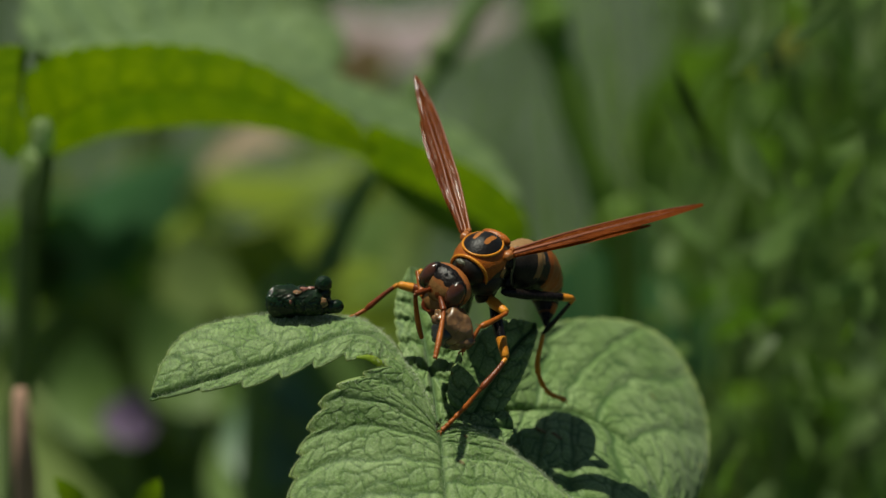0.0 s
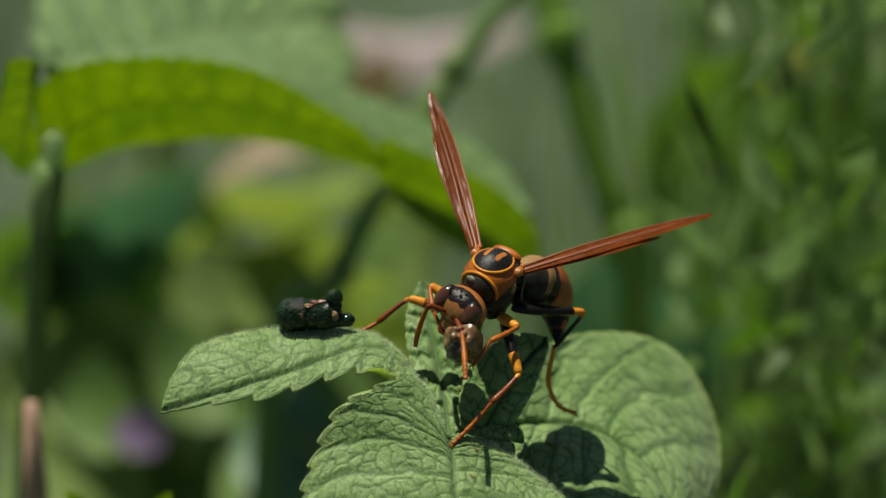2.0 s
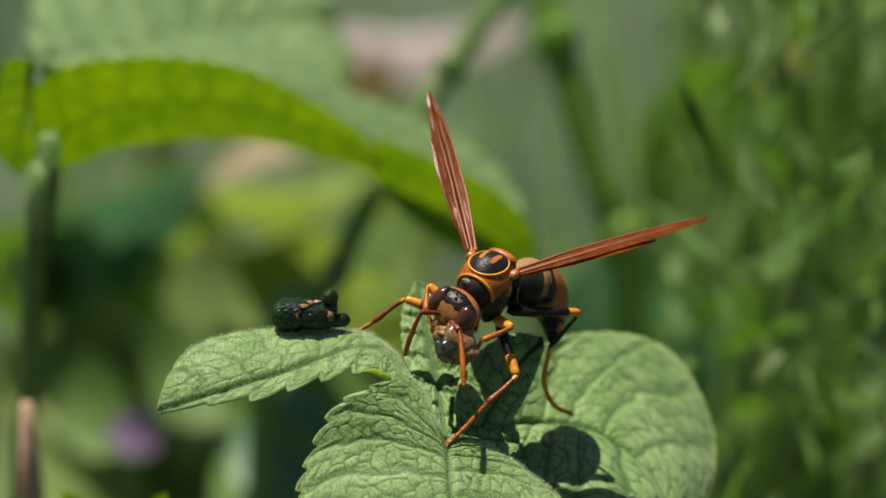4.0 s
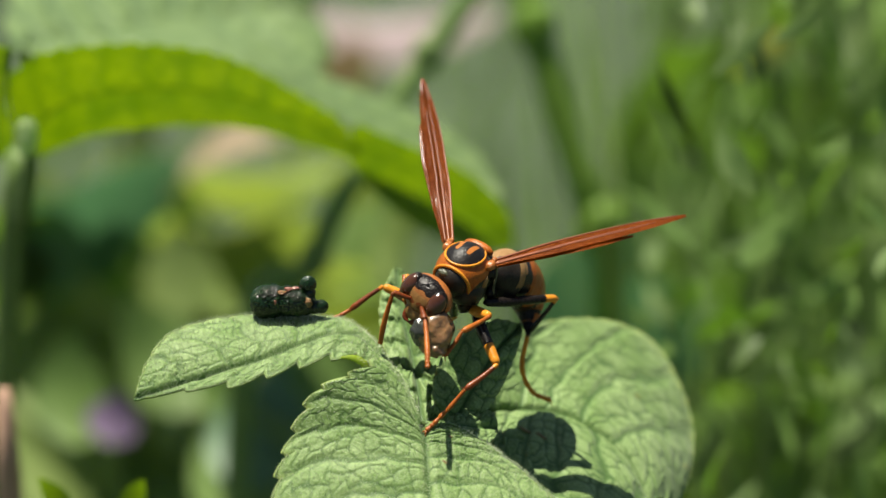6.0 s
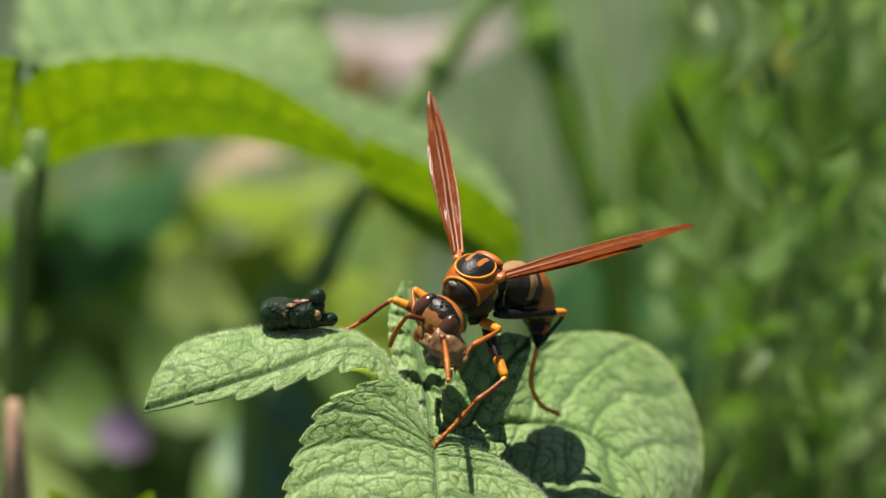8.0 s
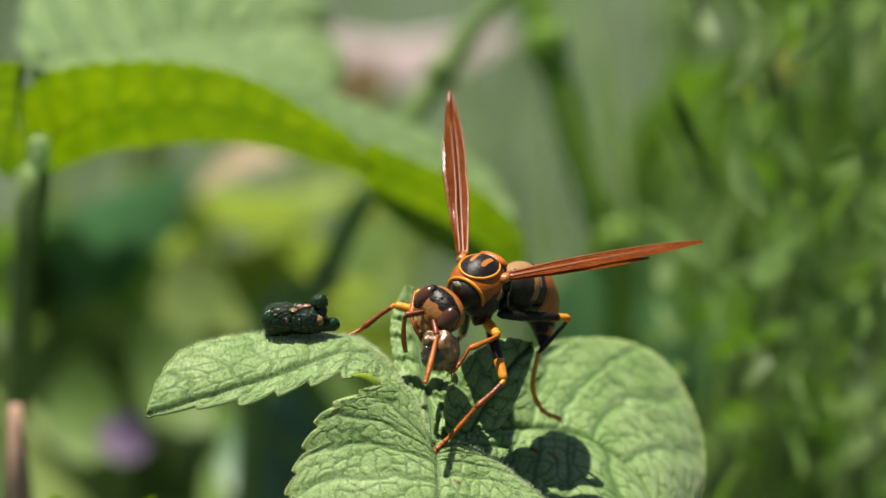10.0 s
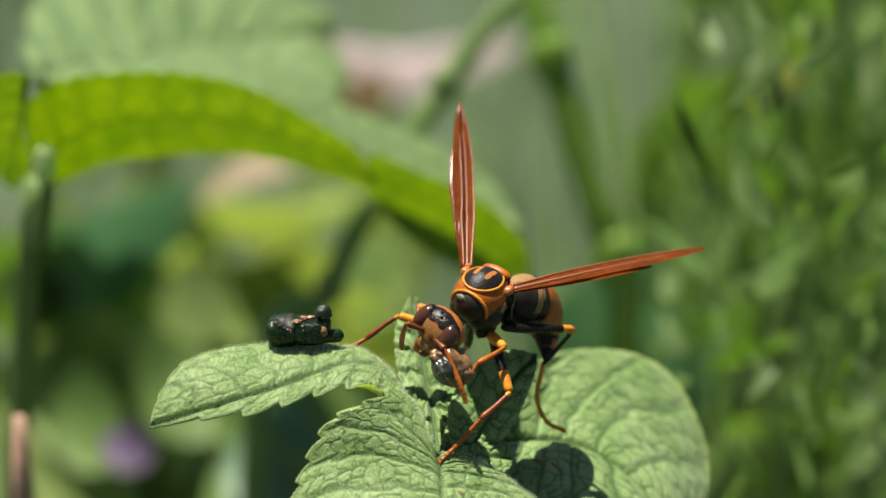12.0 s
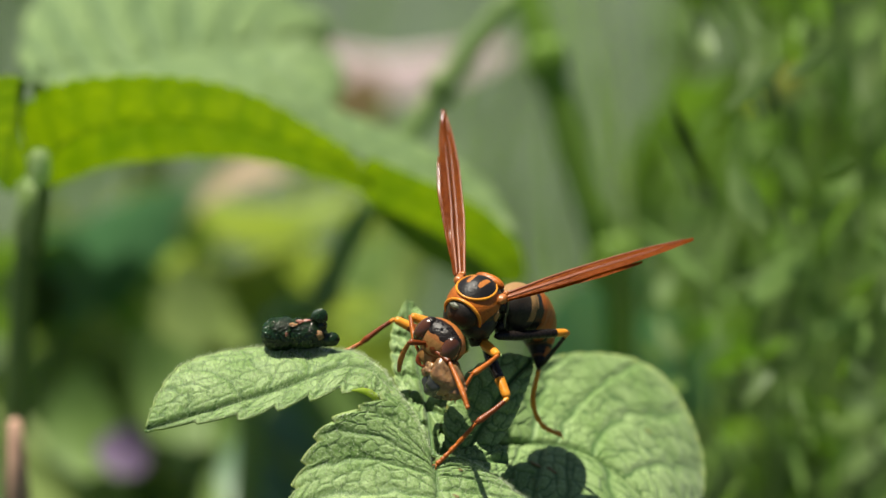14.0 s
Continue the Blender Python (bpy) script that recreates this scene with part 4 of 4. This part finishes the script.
    return (0.14 + 0.25 * rng.random() ** 1.2) * (d + 250) * 0.55, d


def left_side(rng):
    d = rng.uniform(200, 700)
    return -(0.03 + 0.3 * rng.random()) * (d + 250) * 0.6, d


blades("grass", 330, 1, right_side, (230, 420), (2.5, 6.5), (0.1, 0.5), GRASS, "dense tall dark green grass blades", swing=(-0.4, 1.9))
blades("grass", 30, 2, left_side, (200, 330), (4, 12), (0.1, 0.5), GRASS, "sparser broad green grass blades")
def near_right(rng):
    d = rng.uniform(100, 320)
    return (0.062 + 0.11 * rng.random() ** 0.8) * (d + 250), d


blades("grass", 320, 4, near_right, (290, 420), (0.8, 2.6), (0.1, 0.55), GRASS, "thin upright green grass blades", swing=(-0.4, 1.9))
def close_right(rng):
    d = rng.uniform(45, 140)
    return (0.06 + 0.11 * rng.random() ** 0.8) * (d + 250), d


blades("grass", 200, 7, close_right, (300, 400), (0.6, 1.8), (0.06, 0.4), GRASS, "fine upright green grass stalks", swing=(-0.4, 1.9))
blades("grass", 60, 11, close_right, (290, 390), (0.6, 1.6), (0.1, 0.5), YOUNG, "fine yellowish green grass stalks", swing=(-0.4, 1.9))
def middle(rng):
    d = rng.uniform(120, 270)
    return (0.03 + 0.045 * rng.random()) * (d + 250), d


blades("grass", 110, 12, middle, (275, 345), (2, 5), (0.05, 0.4), GRASS, "shorter green grass blades behind the wasp", swing=(-0.4, 1.9))
blades("grass", 1800, 3, lambda rng: (rng.uniform(-700, 700), rng.uniform(100, 2500)), (15, 60), (3, 7), (0.1, 0.8), GRASS, "short low grass on the ground")


def herb(place, long, wide, turn, mat, label, category="plant"):
    """One ovate leaf on a thin stalk that comes up from the ground; turn: degrees about x, y and z."""
    ob = tagged(new("herb"), label, category, "herbs behind")
    ob.matrix_basis = Matrix.Translation(place)
    bm = bmesh.new()
    m = pose(0, 0, 0, *turn)
    grid = []
    for i in range(15):
        u = i / 14
        w = wide * math.sin(math.pi * min(1, u ** 0.8 + 0.03)) ** 0.8
        grid.append([bm.verts.new(m @ Vector((w * q, -0.12 * long * (2 * u - 1) ** 2 + 0.15 * w * abs(q), long * (u - 0.5)))) for q in (-1, -0.5, 0, 0.5, 1)])
    for i in range(14):
        for j in range(4):
            bm.faces.new((grid[i][j], grid[i][j + 1], grid[i + 1][j + 1], grid[i + 1][j]))
    foot = m @ Vector((0, -0.12 * long, -0.5 * long))
    part("blade", bm, mat, ob)
    bm = bmesh.new()
    drop = -352 - place.z / MM
    tube(bm, [foot, foot + Vector((2, 6, -20)), (foot.x + 8, foot.y + 25, drop * 0.6), (foot.x + 6, foot.y + 30, drop)], [(0, 0.7), (1, 1.2)], n=16, sides=6)
    part("stalk", bm, STEM, ob)
    return ob


# Placed to fit the camera's view; many are added to lighten or darken blur.
for place, long, wide, turn, mat, label in (
        (mm(-35.83, 215.61, -72.31), 21.5, 10.7, (60, 0, 80), TAN, "tan withering leaf behind the arching leaf"),
        (mm(-41.26, 229.00, -103.24), 25.1, 9.1, (40, 0, 10), YOUNG, "pale green upright leaf"),
        (mm(-13.92, 238.68, -95.29), 27.0, 9.0, (40, 0, 30), YOUNG, "pale yellowish green upright leaf"),
        (mm(-47.33, 245.72, -93.90), 29.0, 6.7, (10, 5, -20), GRASS, "olive green upright leaf"),
        (mm(-18.12, 218.36, -100.21), 34, 13, (50, 10, 10), YOUNG, "pale yellowish green broad leaf"),
        (mm(-28.73, 206.43, -103.04), 26, 12, (-32, -10, 10), YOUNG, "pale green broad upright leaf"),
        (mm(-25.67, 233.82, -115.34), 22, 14, (-48, 0, 10), GRASS, "light spreading mid green leaf"),
        (mm(-31.48, 203.69, -109.83), 22, 10, (-40, 20, 60), GRASS, "spreading mid green leaf"),
        (mm(-52.58, 238.68, -95.29), 33.8, 12.4, (45, 10, 10), YOUNG, "young yellowish green upright leaf"),
        (mm(-32.39, 212.94, -86.92), 34, 12, (45, -15, 10), YOUNG, "young yellowish green narrow leaf"),
        (mm(-65.32, 228.47, -104.56), 29.6, 10.2, (30, 20, 30), YOUNG, "young green tilted leaf"),
        (mm(-42.84, 215.53, -120.56), 27.6, 11.5, (-40, 10, 20), YOUNG, "young green spreading leaf"),
        (mm(-32.28, 224.56, -130.24), 29.3, 13.5, (-44, -10, 40), GRASS, "mid green spreading leaf"),
        (mm(-67.49, 214.30, -107.59), 27.9, 10.5, (-48, 20, 30), YOUNG, "young green tilted leaf"),
        (mm(-44.31, 225.60, -111.65), 31.9, 12.5, (-48, -20, 10), YOUNG, "young green spreading leaf"),
        (mm(-46.98, 208.01, -123.15), 25.6, 10.5, (-52, 10, -30), GRASS, "mid green spreading leaf"),
        (mm(-69.14, 220.95, -123.16), 29.6, 10.2, (-48, -20, 40), YOUNG, "young green tilted leaf"),
        (mm(-37.11, 226.37, -125.76), 27.0, 11.3, (-48, 10, 0), YOUNG, "young green spreading leaf"),
        (mm(-20.07, 203.01, -84.82), 26, 9, (55, 25, 0), YOUNG, "young yellowish green tilted leaf"),
        (mm(-27.61, 245.11, -87.39), 34, 16, (60, 0, 20), YOUNG, "young yellowish green broad leaf"),
        (mm(-26.41, 235.26, -125.12), 32, 19, (-49.6, 0, 10), YOUNG, "young pale green broad leaf"),
        (mm(-68.30, 240.72, -124.95), 30, 14, (-51.2, 15, 20), YOUNG, "young pale green broad leaf"),
        (mm(-54.94, 247.14, -122.41), 34, 12, (-48, -25, 10), YOUNG, "young green slanting leaf"),
        (mm(-44.57, 232.50, -131.95), 32, 15, (-51.2, 10, -20), YOUNG, "young pale green broad leaf"),
        (mm(-70.10, 230.66, -136.50), 28, 13, (-51.2, -10, 30), PALE_LEAF, "pale greyish green broad leaf"),
        (mm(-59.82, 223.48, -132.92), 29.3, 15.8, (-48, 0, 20), PALE_LEAF, "pale greyish green spreading leaf"),
        (mm(-60.38, 198.24, -115.30), 26.2, 9.5, (-32, 25, 10), YOUNG, "young green tilted leaf"),
        (mm(-47.47, 157.34, -91.07), 8, 4, (-30, 20, 0), PURPLE, "small purple flower head"),
        (mm(41.33, 120.59, -21.87), 6, 3.0, (15, 0, 0), YELLOW, "small pale yellow flower head"),
        (mm(50.13, 242.54, -67.05), 12, 6, (40, 0, 40), YELLOW_GREEN, "small yellowish green bud"),
        (mm(-13.28, 407.65, -112.22), 46, 26, (62, 0, 0), PINK, "pale pink flower head"),
        (mm(-22.10, 365.42, -109.95), 26, 12, (20, 0, 40), TAN, "dull tan withered leaf"),
        (mm(50.92, 150.15, -82.17), 22, 15, (65, 0, 30), GRASS, "round mid green leaf"),
        (mm(44.37, 188.17, -94.85), 30, 10, (50, 10, 60), GRASS, "spreading mid green leaf"),
        (mm(56.12, 129.68, -79.45), 16, 9, (60, 0, 60), PALE_LEAF, "pale green tilted leaf"),
        (mm(68.18, 206.03, -77.35), 14, 4, (20, 20, 0), PALE_LEAF, "pale green narrow leaf"),
        (mm(62.31, 212.26, -88.62), 16, 5, (30, 40, 0), PALE_LEAF, "pale green narrow leaf"),
        (mm(32.25, 192.86, -56.55), 34, 5, (10, 8, 20), GRASS, "narrow upright green leaf"),
        (mm(41.30, 212.74, -60.73), 34, 6, (10, -12, 40), GRASS, "narrow upright green leaf"),
        (mm(47.88, 199.34, -67.20), 30, 5, (10, 15, 60), GRASS, "narrow upright green leaf"),
        (mm(63.78, 250.21, -74.77), 34, 7, (10, 10, 10), GRASS, "narrow upright green leaf"),
        (mm(22.70, 196.72, -87.03), 34, 9, (20, 10, 20), BLUISH, "dark bluish green upright leaf"),
        (mm(30.70, 171.48, -82.77), 30, 10, (25, -15, 0), BLUISH, "dark bluish green tilted leaf"),
        (mm(19.77, 206.43, -103.05), 34, 9, (15, 20, 30), GRASS, "mid green upright leaf"),
        (mm(-54.24, 163.48, -89.22), 18, 6, (-35, 10, 20), GRASS, "mid green level leaf"),
        (mm(-32.58, 172.57, -93.42), 16, 5, (-40, 15, 40), GRASS, "mid green level leaf"),
        (mm(-19.63, 168.02, -91.32), 24, 9, (-48, 12, 15), GRASS, "mid green spreading leaf"),
        (mm(-29.56, 163.08, -98.22), 24, 9, (-46, -18, -15), GRASS, "mid green spreading leaf"),
        (mm(-42.01, 175.39, -89.11), 22, 7, (-40, -25, 30), GRASS, "mid green tilted leaf"),
        (mm(-26.10, 162.21, -95.03), 20, 8, (-40, 10, -20), BLUISH, "bluish green spreading leaf"),
        (mm(-37.81, 27.89, -38.3), 7, 1.2, (10, -25, 0), BACK_LEAF, "pointed bright green leaf tip"),
        (mm(-30.18, 27.89, -38.3), 6.5, 1.2, (10, 25, 0), BACK_LEAF, "pointed bright green leaf tip"),
        (mm(-56.30, 214.65, -106.73), 34.9, 8.2, (20, 35, 0), GRASS, "long slanting green leaf"),
        (mm(-66.74, 210.50, -84.95), 35.8, 11.9, (40, 10, 20), GRASS, "mid green broad upright leaf"),
        (mm(-51.74, 213.57, -77.36), 23.8, 10.7, (40, -22, 10), BLUISH, "bluish green upright narrow leaf"),
        (mm(-59.29, 209.17, -104.27), 30.6, 11.8, (-40, 20, 10), YOUNG, "mid green broad leaf"),
        (mm(-59.62, 205.61, -81.04), 29.0, 10.9, (35, 15, 0), BLUISH, "dark bluish green leaf")):
    herb(place, long, wide, turn, mat, label)


def foliage(name, count, seed, where, size, mat, label, slim=1.0):
    """Many small ovate leaves on side twigs, as one mesh; where(rng) gives a leaf's place in mm."""
    rng = random.Random(seed)
    v, f = [], []
    for _ in range(count):
        c = Vector(where(rng))
        m = Euler([rng.uniform(-0.9, 0.9), rng.uniform(-0.9, 0.9), rng.uniform(0, 6.28)]).to_matrix()
        h = rng.uniform(*size)
        w = h * rng.uniform(0.15, 0.4) * slim
        k = len(v)
        for i in range(6):
            u = i / 5
            e = w * math.sin(math.pi * min(1, u + 0.04)) ** 0.8
            for q in (-1, 0, 1):
                v.append((c + m @ Vector((e * q, 0.2 * e * abs(q) - 0.25 * h * (u - 0.5) ** 2, h * (u - 0.5)))) * MM)
        for i in range(5):
            for j in (0, 1):
                a = k + 3 * i + j
                f.append((a, a + 1, a + 4, a + 3))
    me = bpy.data.meshes.new(name)
    me.from_pydata(v, [], f)
    me.materials.append(mat)
    me.shade_smooth()
    return tagged(new(name, me), label, "foliage", kind="stuff")


def right_bank(rng):
    d = rng.uniform(110, 330)
    return ((0.074 + 0.1 * rng.random()) * (d + 250), d, rng.uniform(-0.40, -0.02) * (d + 250) + 40)


def left_bank(rng):
    d = rng.uniform(195, 420)
    return (-(0.01 + 0.16 * rng.random()) * (d + 250), d, rng.uniform(-0.43, -0.27) * (d + 250) + 40)


foliage("foliage", 330, 15, right_bank, (4, 12), GRASS, "tangle of small green leaves among the grass")
def close_bank(rng):
    d = rng.uniform(110, 220)
    return ((0.075 + 0.09 * rng.random()) * (d + 250), d, rng.uniform(-0.42, -0.12) * (d + 250) + 45)


foliage("foliage", 150, 18, close_bank, (3, 8), GRASS, "small bright green leaves along the grass stalks")
def fringe(rng):
    d = rng.uniform(55, 140)
    return ((0.068 + 0.1 * rng.random() ** 0.9) * (d + 250), d, rng.uniform(-0.42, -0.13) * (d + 250) + 55)


foliage("foliage", 190, 21, fringe, (4, 11), GRASS, "fine green leaflets along the near grass", slim=0.45)
# Pale leaflets are added for the soft bright spots in the blur.
foliage("foliage", 50, 22, fringe, (2, 7), PALE_LEAF, "pale green leaflets along the near grass", slim=0.6)
# Light leaves added to brighten the lower left background.
foliage("foliage", 240, 9, left_bank, (6, 18), YOUNG, "young yellowish green leaves low among the grass")
foliage("foliage", 55, 6, left_bank, (9, 24), GRASS, "scattered green leaves low among the grass")


# ---- what moves ----
def motions():
    body_rows = [
    (0, 0.24, 0.69), (0.5, 0.24, 0.55), (1, 0.24, 0.33), (1.5, 0.24, 0.32), (2, 0.19, 0.44),
    (4.5, 0.19, 0.03), (5, 0.29, -0.29), (5.5, 0.11, -0.19), (6, 0.06, -0.16), (6.5, 0.00, 0.00),
    (7, -0.03, 0.26), (7.5, 0.00, -0.17), (8, 0.10, -0.04), (10.5, 0.27, 0.48), (11, 0.10, 0.57),
    (11.5, 0.19, 0.33), (12, 0.24, 0.26), (12.5, 0.14, 0.05), (13, 0.14, 0.05), (13.5, 0.00, -0.19),
    (14, 0.03, -0.14),
    ]
    head_rows = [
    (0, -0.77, -2.78, 27.44), (0.5, -0.54, -3.13, 25.77), (1, -0.51, -3.54, 26.16), (1.5, -0.53, -3.78, 25.02),
    (2, -0.50, -3.47, 22.75), (4.5, -0.59, -3.86, 30.07), (5, -0.86, -3.95, 32.40), (5.5, -1.12, -3.72, 26.57),
    (6, -1.05, -3.65, 27.76), (6.5, -1.23, -3.82, 26.57), (7, -1.06, -3.41, 16.70), (7.5, -0.86, -4.37, 32.28),
    (8, -0.72, -4.36, 30.07), (10.5, -0.88, -3.05, 33.69), (11, -1.04, -3.17, 24.52), (11.5, -1.01, -3.59, 30.96),
    (12, -1.23, -3.88, 30.26), (12.5, -1.17, -3.97, 31.72), (13, -1.01, -3.85, 34.92), (13.5, -1.07, -4.42, 26.98),
    (14, -0.85, -4.56, 26.57),
    ]
    left_feeler = [
    (0, -3.50, -4.40, -2.98, -8.21), (0.5, -3.45, -4.21, -3.79, -8.21), (1, -3.45, -4.33, -4.03, -7.71),
    (1.5, -3.54, -4.48, -3.97, -7.58), (2, -3.31, -4.21, -4.47, -7.78), (4.5, -3.67, -4.92, -5.11, -8.72),
    (5, -3.77, -4.39, -6.35, -7.77), (5.5, -4.14, -5.14, -3.90, -9.43), (6, -4.09, -4.30, -5.19, -8.69),
    (6.5, -4.10, -4.81, -4.43, -8.86), (7, -3.88, -4.68, -4.17, -8.40), (7.5, -3.80, -4.99, -5.42, -7.66),
    (8, -3.61, -5.10, -5.18, -7.82), (10.5, -4.10, -4.61, -3.85, -7.99), (11, -3.98, -4.88, -3.15, -8.46),
    (11.5, -4.14, -3.94, -4.94, -6.56), (12, -4.24, -4.43, -4.66, -6.67), (12.5, -4.16, -4.35, -4.96, -6.64),
    (13, -3.85, -4.31, -5.46, -6.79), (13.5, -4.01, -5.05, -5.19, -7.05), (14, -3.61, -5.64, -4.56, -8.17),
    ]
    right_feeler = [
    (0, -1.07, -5.84, -1.80, -9.74), (0.5, 0.12, -5.40, 0.54, -10.41), (1, -0.07, -6.25, -0.51, -9.58),
    (1.5, -0.25, -6.35, 0.41, -10.21), (2, -0.51, -6.36, -0.18, -10.32), (4.5, -0.43, -6.45, -0.06, -11.12),
    (5, -1.06, -7.06, -0.06, -10.64), (5.5, -1.80, -6.67, -0.76, -10.48), (6, -1.37, -6.54, -1.14, -10.50),
    (6.5, -0.81, -6.53, -0.05, -10.34), (7, -0.50, -6.25, 0.93, -9.68), (7.5, -0.65, -7.13, 0.02, -10.51),
    (8, -0.56, -7.09, -0.17, -10.52), (10.5, -1.43, -6.18, -2.13, -10.23), (11, -1.21, -6.30, -1.19, -10.26),
    (11.5, -1.13, -6.32, -0.50, -11.18), (12, -0.99, -6.52, 1.07, -11.66), (12.5, -0.96, -6.25, 1.11, -11.62),
    (13, -0.60, -6.20, 1.80, -11.43), (13.5, -0.57, -6.70, 2.45, -11.69), (14, -0.27, -7.29, 1.32, -11.10),
    ]
    prey_rows = [
    (0, -0.26, -7.21), (0.5, -0.17, -7.35), (1, -0.13, -7.52), (1.5, -0.30, -7.62), (2, -0.32, -7.26),
    (4.5, -0.67, -7.34), (5, -0.20, -8.05), (5.5, -0.42, -7.70), (6, -0.51, -7.67), (6.5, -0.43, -7.99),
    (7, -0.12, -8.09), (7.5, -0.65, -7.92), (8, -0.41, -7.74), (10.5, -1.13, -7.45), (11, 0.18, -7.67),
    (11.5, -0.41, -7.54), (12, -0.51, -7.88), (12.5, -0.33, -7.99), (13, -0.59, -8.04), (13.5, -0.32, -8.16),
    (14, -0.59, -8.65),
    ]
    left_tip = [
    (0, -3.42, 14.37), (0.5, -2.93, 14.37), (1, -2.85, 14.14), (1.5, -2.87, 14.08), (2, -3.17, 14.07),
    (4.5, -2.71, 14.32), (5, -2.19, 14.08), (5.5, -1.67, 14.14), (6, -1.53, 14.22), (6.5, -1.60, 14.28),
    (7, -1.74, 14.02), (7.5, -1.51, 14.05), (8, -1.78, 14.14), (10.5, 0.03, 14.61), (11, -0.09, 14.62),
    (11.5, -0.03, 14.51), (12, 0.28, 14.50), (12.5, 0.41, 14.39), (13, 0.08, 14.33), (13.5, -0.29, 14.61),
    (14, -0.84, 14.58),
    ]
    right_tip = [
    (0, 21.70, 3.16), (0.5, 21.55, 3.03), (1, 21.46, 2.86), (1.5, 21.32, 3.03), (2, 21.26, 3.45),
    (4.5, 21.13, 2.78), (5, 21.50, 2.08), (5.5, 21.48, 2.24), (6, 21.42, 2.18), (6.5, 21.31, 2.30),
    (7, 21.13, 2.51), (7.5, 21.22, 2.16), (8, 20.96, 2.55), (10.5, 21.78, 1.56), (11, 21.36, 2.17),
    (11.5, 20.96, 2.02), (12, 21.00, 1.90), (12.5, 20.93, 1.84), (13, 20.80, 1.95), (13.5, 20.63, 2.66),
    (14, 20.49, 3.04),
    ]
    toward = Vector((0.000, -0.927, 0.375))
    times = [r[0] for r in body_rows]
    bodies = [Matrix.Translation(tilt(a, b, 0)) @ BODY for t, a, b in body_rows]
    walk(wasp, list(zip(times, bodies)))

    # head, nodding as it sinks below the thorax, rolling with the line of its eyes
    heads = []
    for (t, a, b, roll), (_, ba, bb) in zip(head_rows, body_rows):
        turn = Matrix.Rotation(-radians(roll - 27), 4, toward) @ HEAD_BASE
        nod = (b - bb + 4.0) * -2.5
        turn = turn @ pose(0, 0, 0, -nod, 0, 0)
        m = Matrix.Translation(tilt(a, b, -0.6)) @ turn
        heads.append(m @ Matrix.Translation(-OCELLI))
    walk(head, [(t, b.inverted() @ h) for t, b, h in zip(times, bodies, heads)])

    # antennae: each joint lies on its line of sight, its depth set by its length; the left club leans away from the
    # camera
    for side, table in ((-1, left_feeler), (1, right_feeler)):
        scape, club = antennae[side]
        low, high = [], []
        for (t, ea, eb, ta, tb), b, h in zip(table, bodies, heads):
            root = h @ SOCKETS[side]
            sa, sb, sc = untilt(root)
            gap = math.hypot(ea - sa, eb - sb)
            way = tilt(ea - sa, eb - sb, -math.sqrt(max(0.05, SCAPE ** 2 - gap ** 2)))
            m = basis(root, way, toward)
            elbow = m @ mm(SCAPE, 0, 0)
            sa, sb, sc = untilt(elbow)
            gap = math.hypot(ta - sa, tb - sb)
            way = tilt(ta - sa, tb - sb, -side * math.sqrt(max(0.05, CLUB ** 2 - gap ** 2)))
            c = basis(elbow, way, tilt(0.3 * side, 0.5, -0.8))
            low.append((t, b.inverted() @ m))
            high.append((t, m.inverted() @ c))
        walk(scape, low)
        walk(club, high)

    # wings
    for side, table, away, up in ((-1, left_tip, 13.5, Vector((0.450, -0.778, 0.422))), (1, right_tip, 7.5, Vector((0.000, 0.015, 0.997)))):
        rows = []
        for (t, a, b), m in zip(table, bodies):
            root = m @ mm(2.4 * side, 0.75, 0.5)
            rows.append((t, m.inverted() @ basis(root, tilt(a, b + (0.3 if side > 0 else 0), away) - root, up)))
        walk(wings[side], rows)

    # prey, turned over now and then
    prey_poses = [(t, Matrix.Translation(tilt(a, b, -0.2)) @ pose(0, 0, 0, 25 * math.sin(t * 0.9), 20 * math.sin(t * 1.3), 35 * math.sin(t * 0.7))) for t, a, b in prey_rows]
    walk(prey, prey_poses)
    here = next(m.translation for t, m in prey_poses if t == 6.5)

    # legs: planted feet, bending at the knee; the front pair goes with the prey
    for femur, tibia, tarsus, hip, knee, ankle, foot in legs:
        holds = (foot - here).length < 0.004
        hip0 = BODY @ hip
        lf, lt = (knee - hip0).length, (ankle - knee).length
        up_rows, low_rows, foot_rows = [], [], []
        for t, b, (_, pm) in zip(times, bodies, prey_poses):
            shift = (pm.translation - here) * 0.8 if holds else Vector((0, 0, 0))
            h, e, f = b @ hip, ankle + shift, foot + shift
            line = e - h
            d = min(line.length, (lf + lt) * 0.999)
            d = max(d, abs(lf - lt) * 1.001)
            x = (lf * lf - lt * lt + d * d) / (2 * d)
            y = math.sqrt(max(0, lf * lf - x * x))
            n = line.normalized()
            pole = knee + shift * 0.5 - h
            pole = (pole - n * pole.dot(n)).normalized()
            k = h + n * x + pole * y
            end = h + n * d
            fm = basis(h, k - h, pole)
            tm = basis(k, end - k, pole)
            sm = basis(end, f - end, Vector((0.85, 0.45, -0.2)) if foot.x > 0.006 else UPWARD)
            up_rows.append((t, b.inverted() @ fm))
            low_rows.append((t, fm.inverted() @ tm))
            foot_rows.append((t, fm.inverted() @ sm))
        walk(femur, up_rows)
        walk(tibia, low_rows)
        walk(tarsus, foot_rows)


motions()
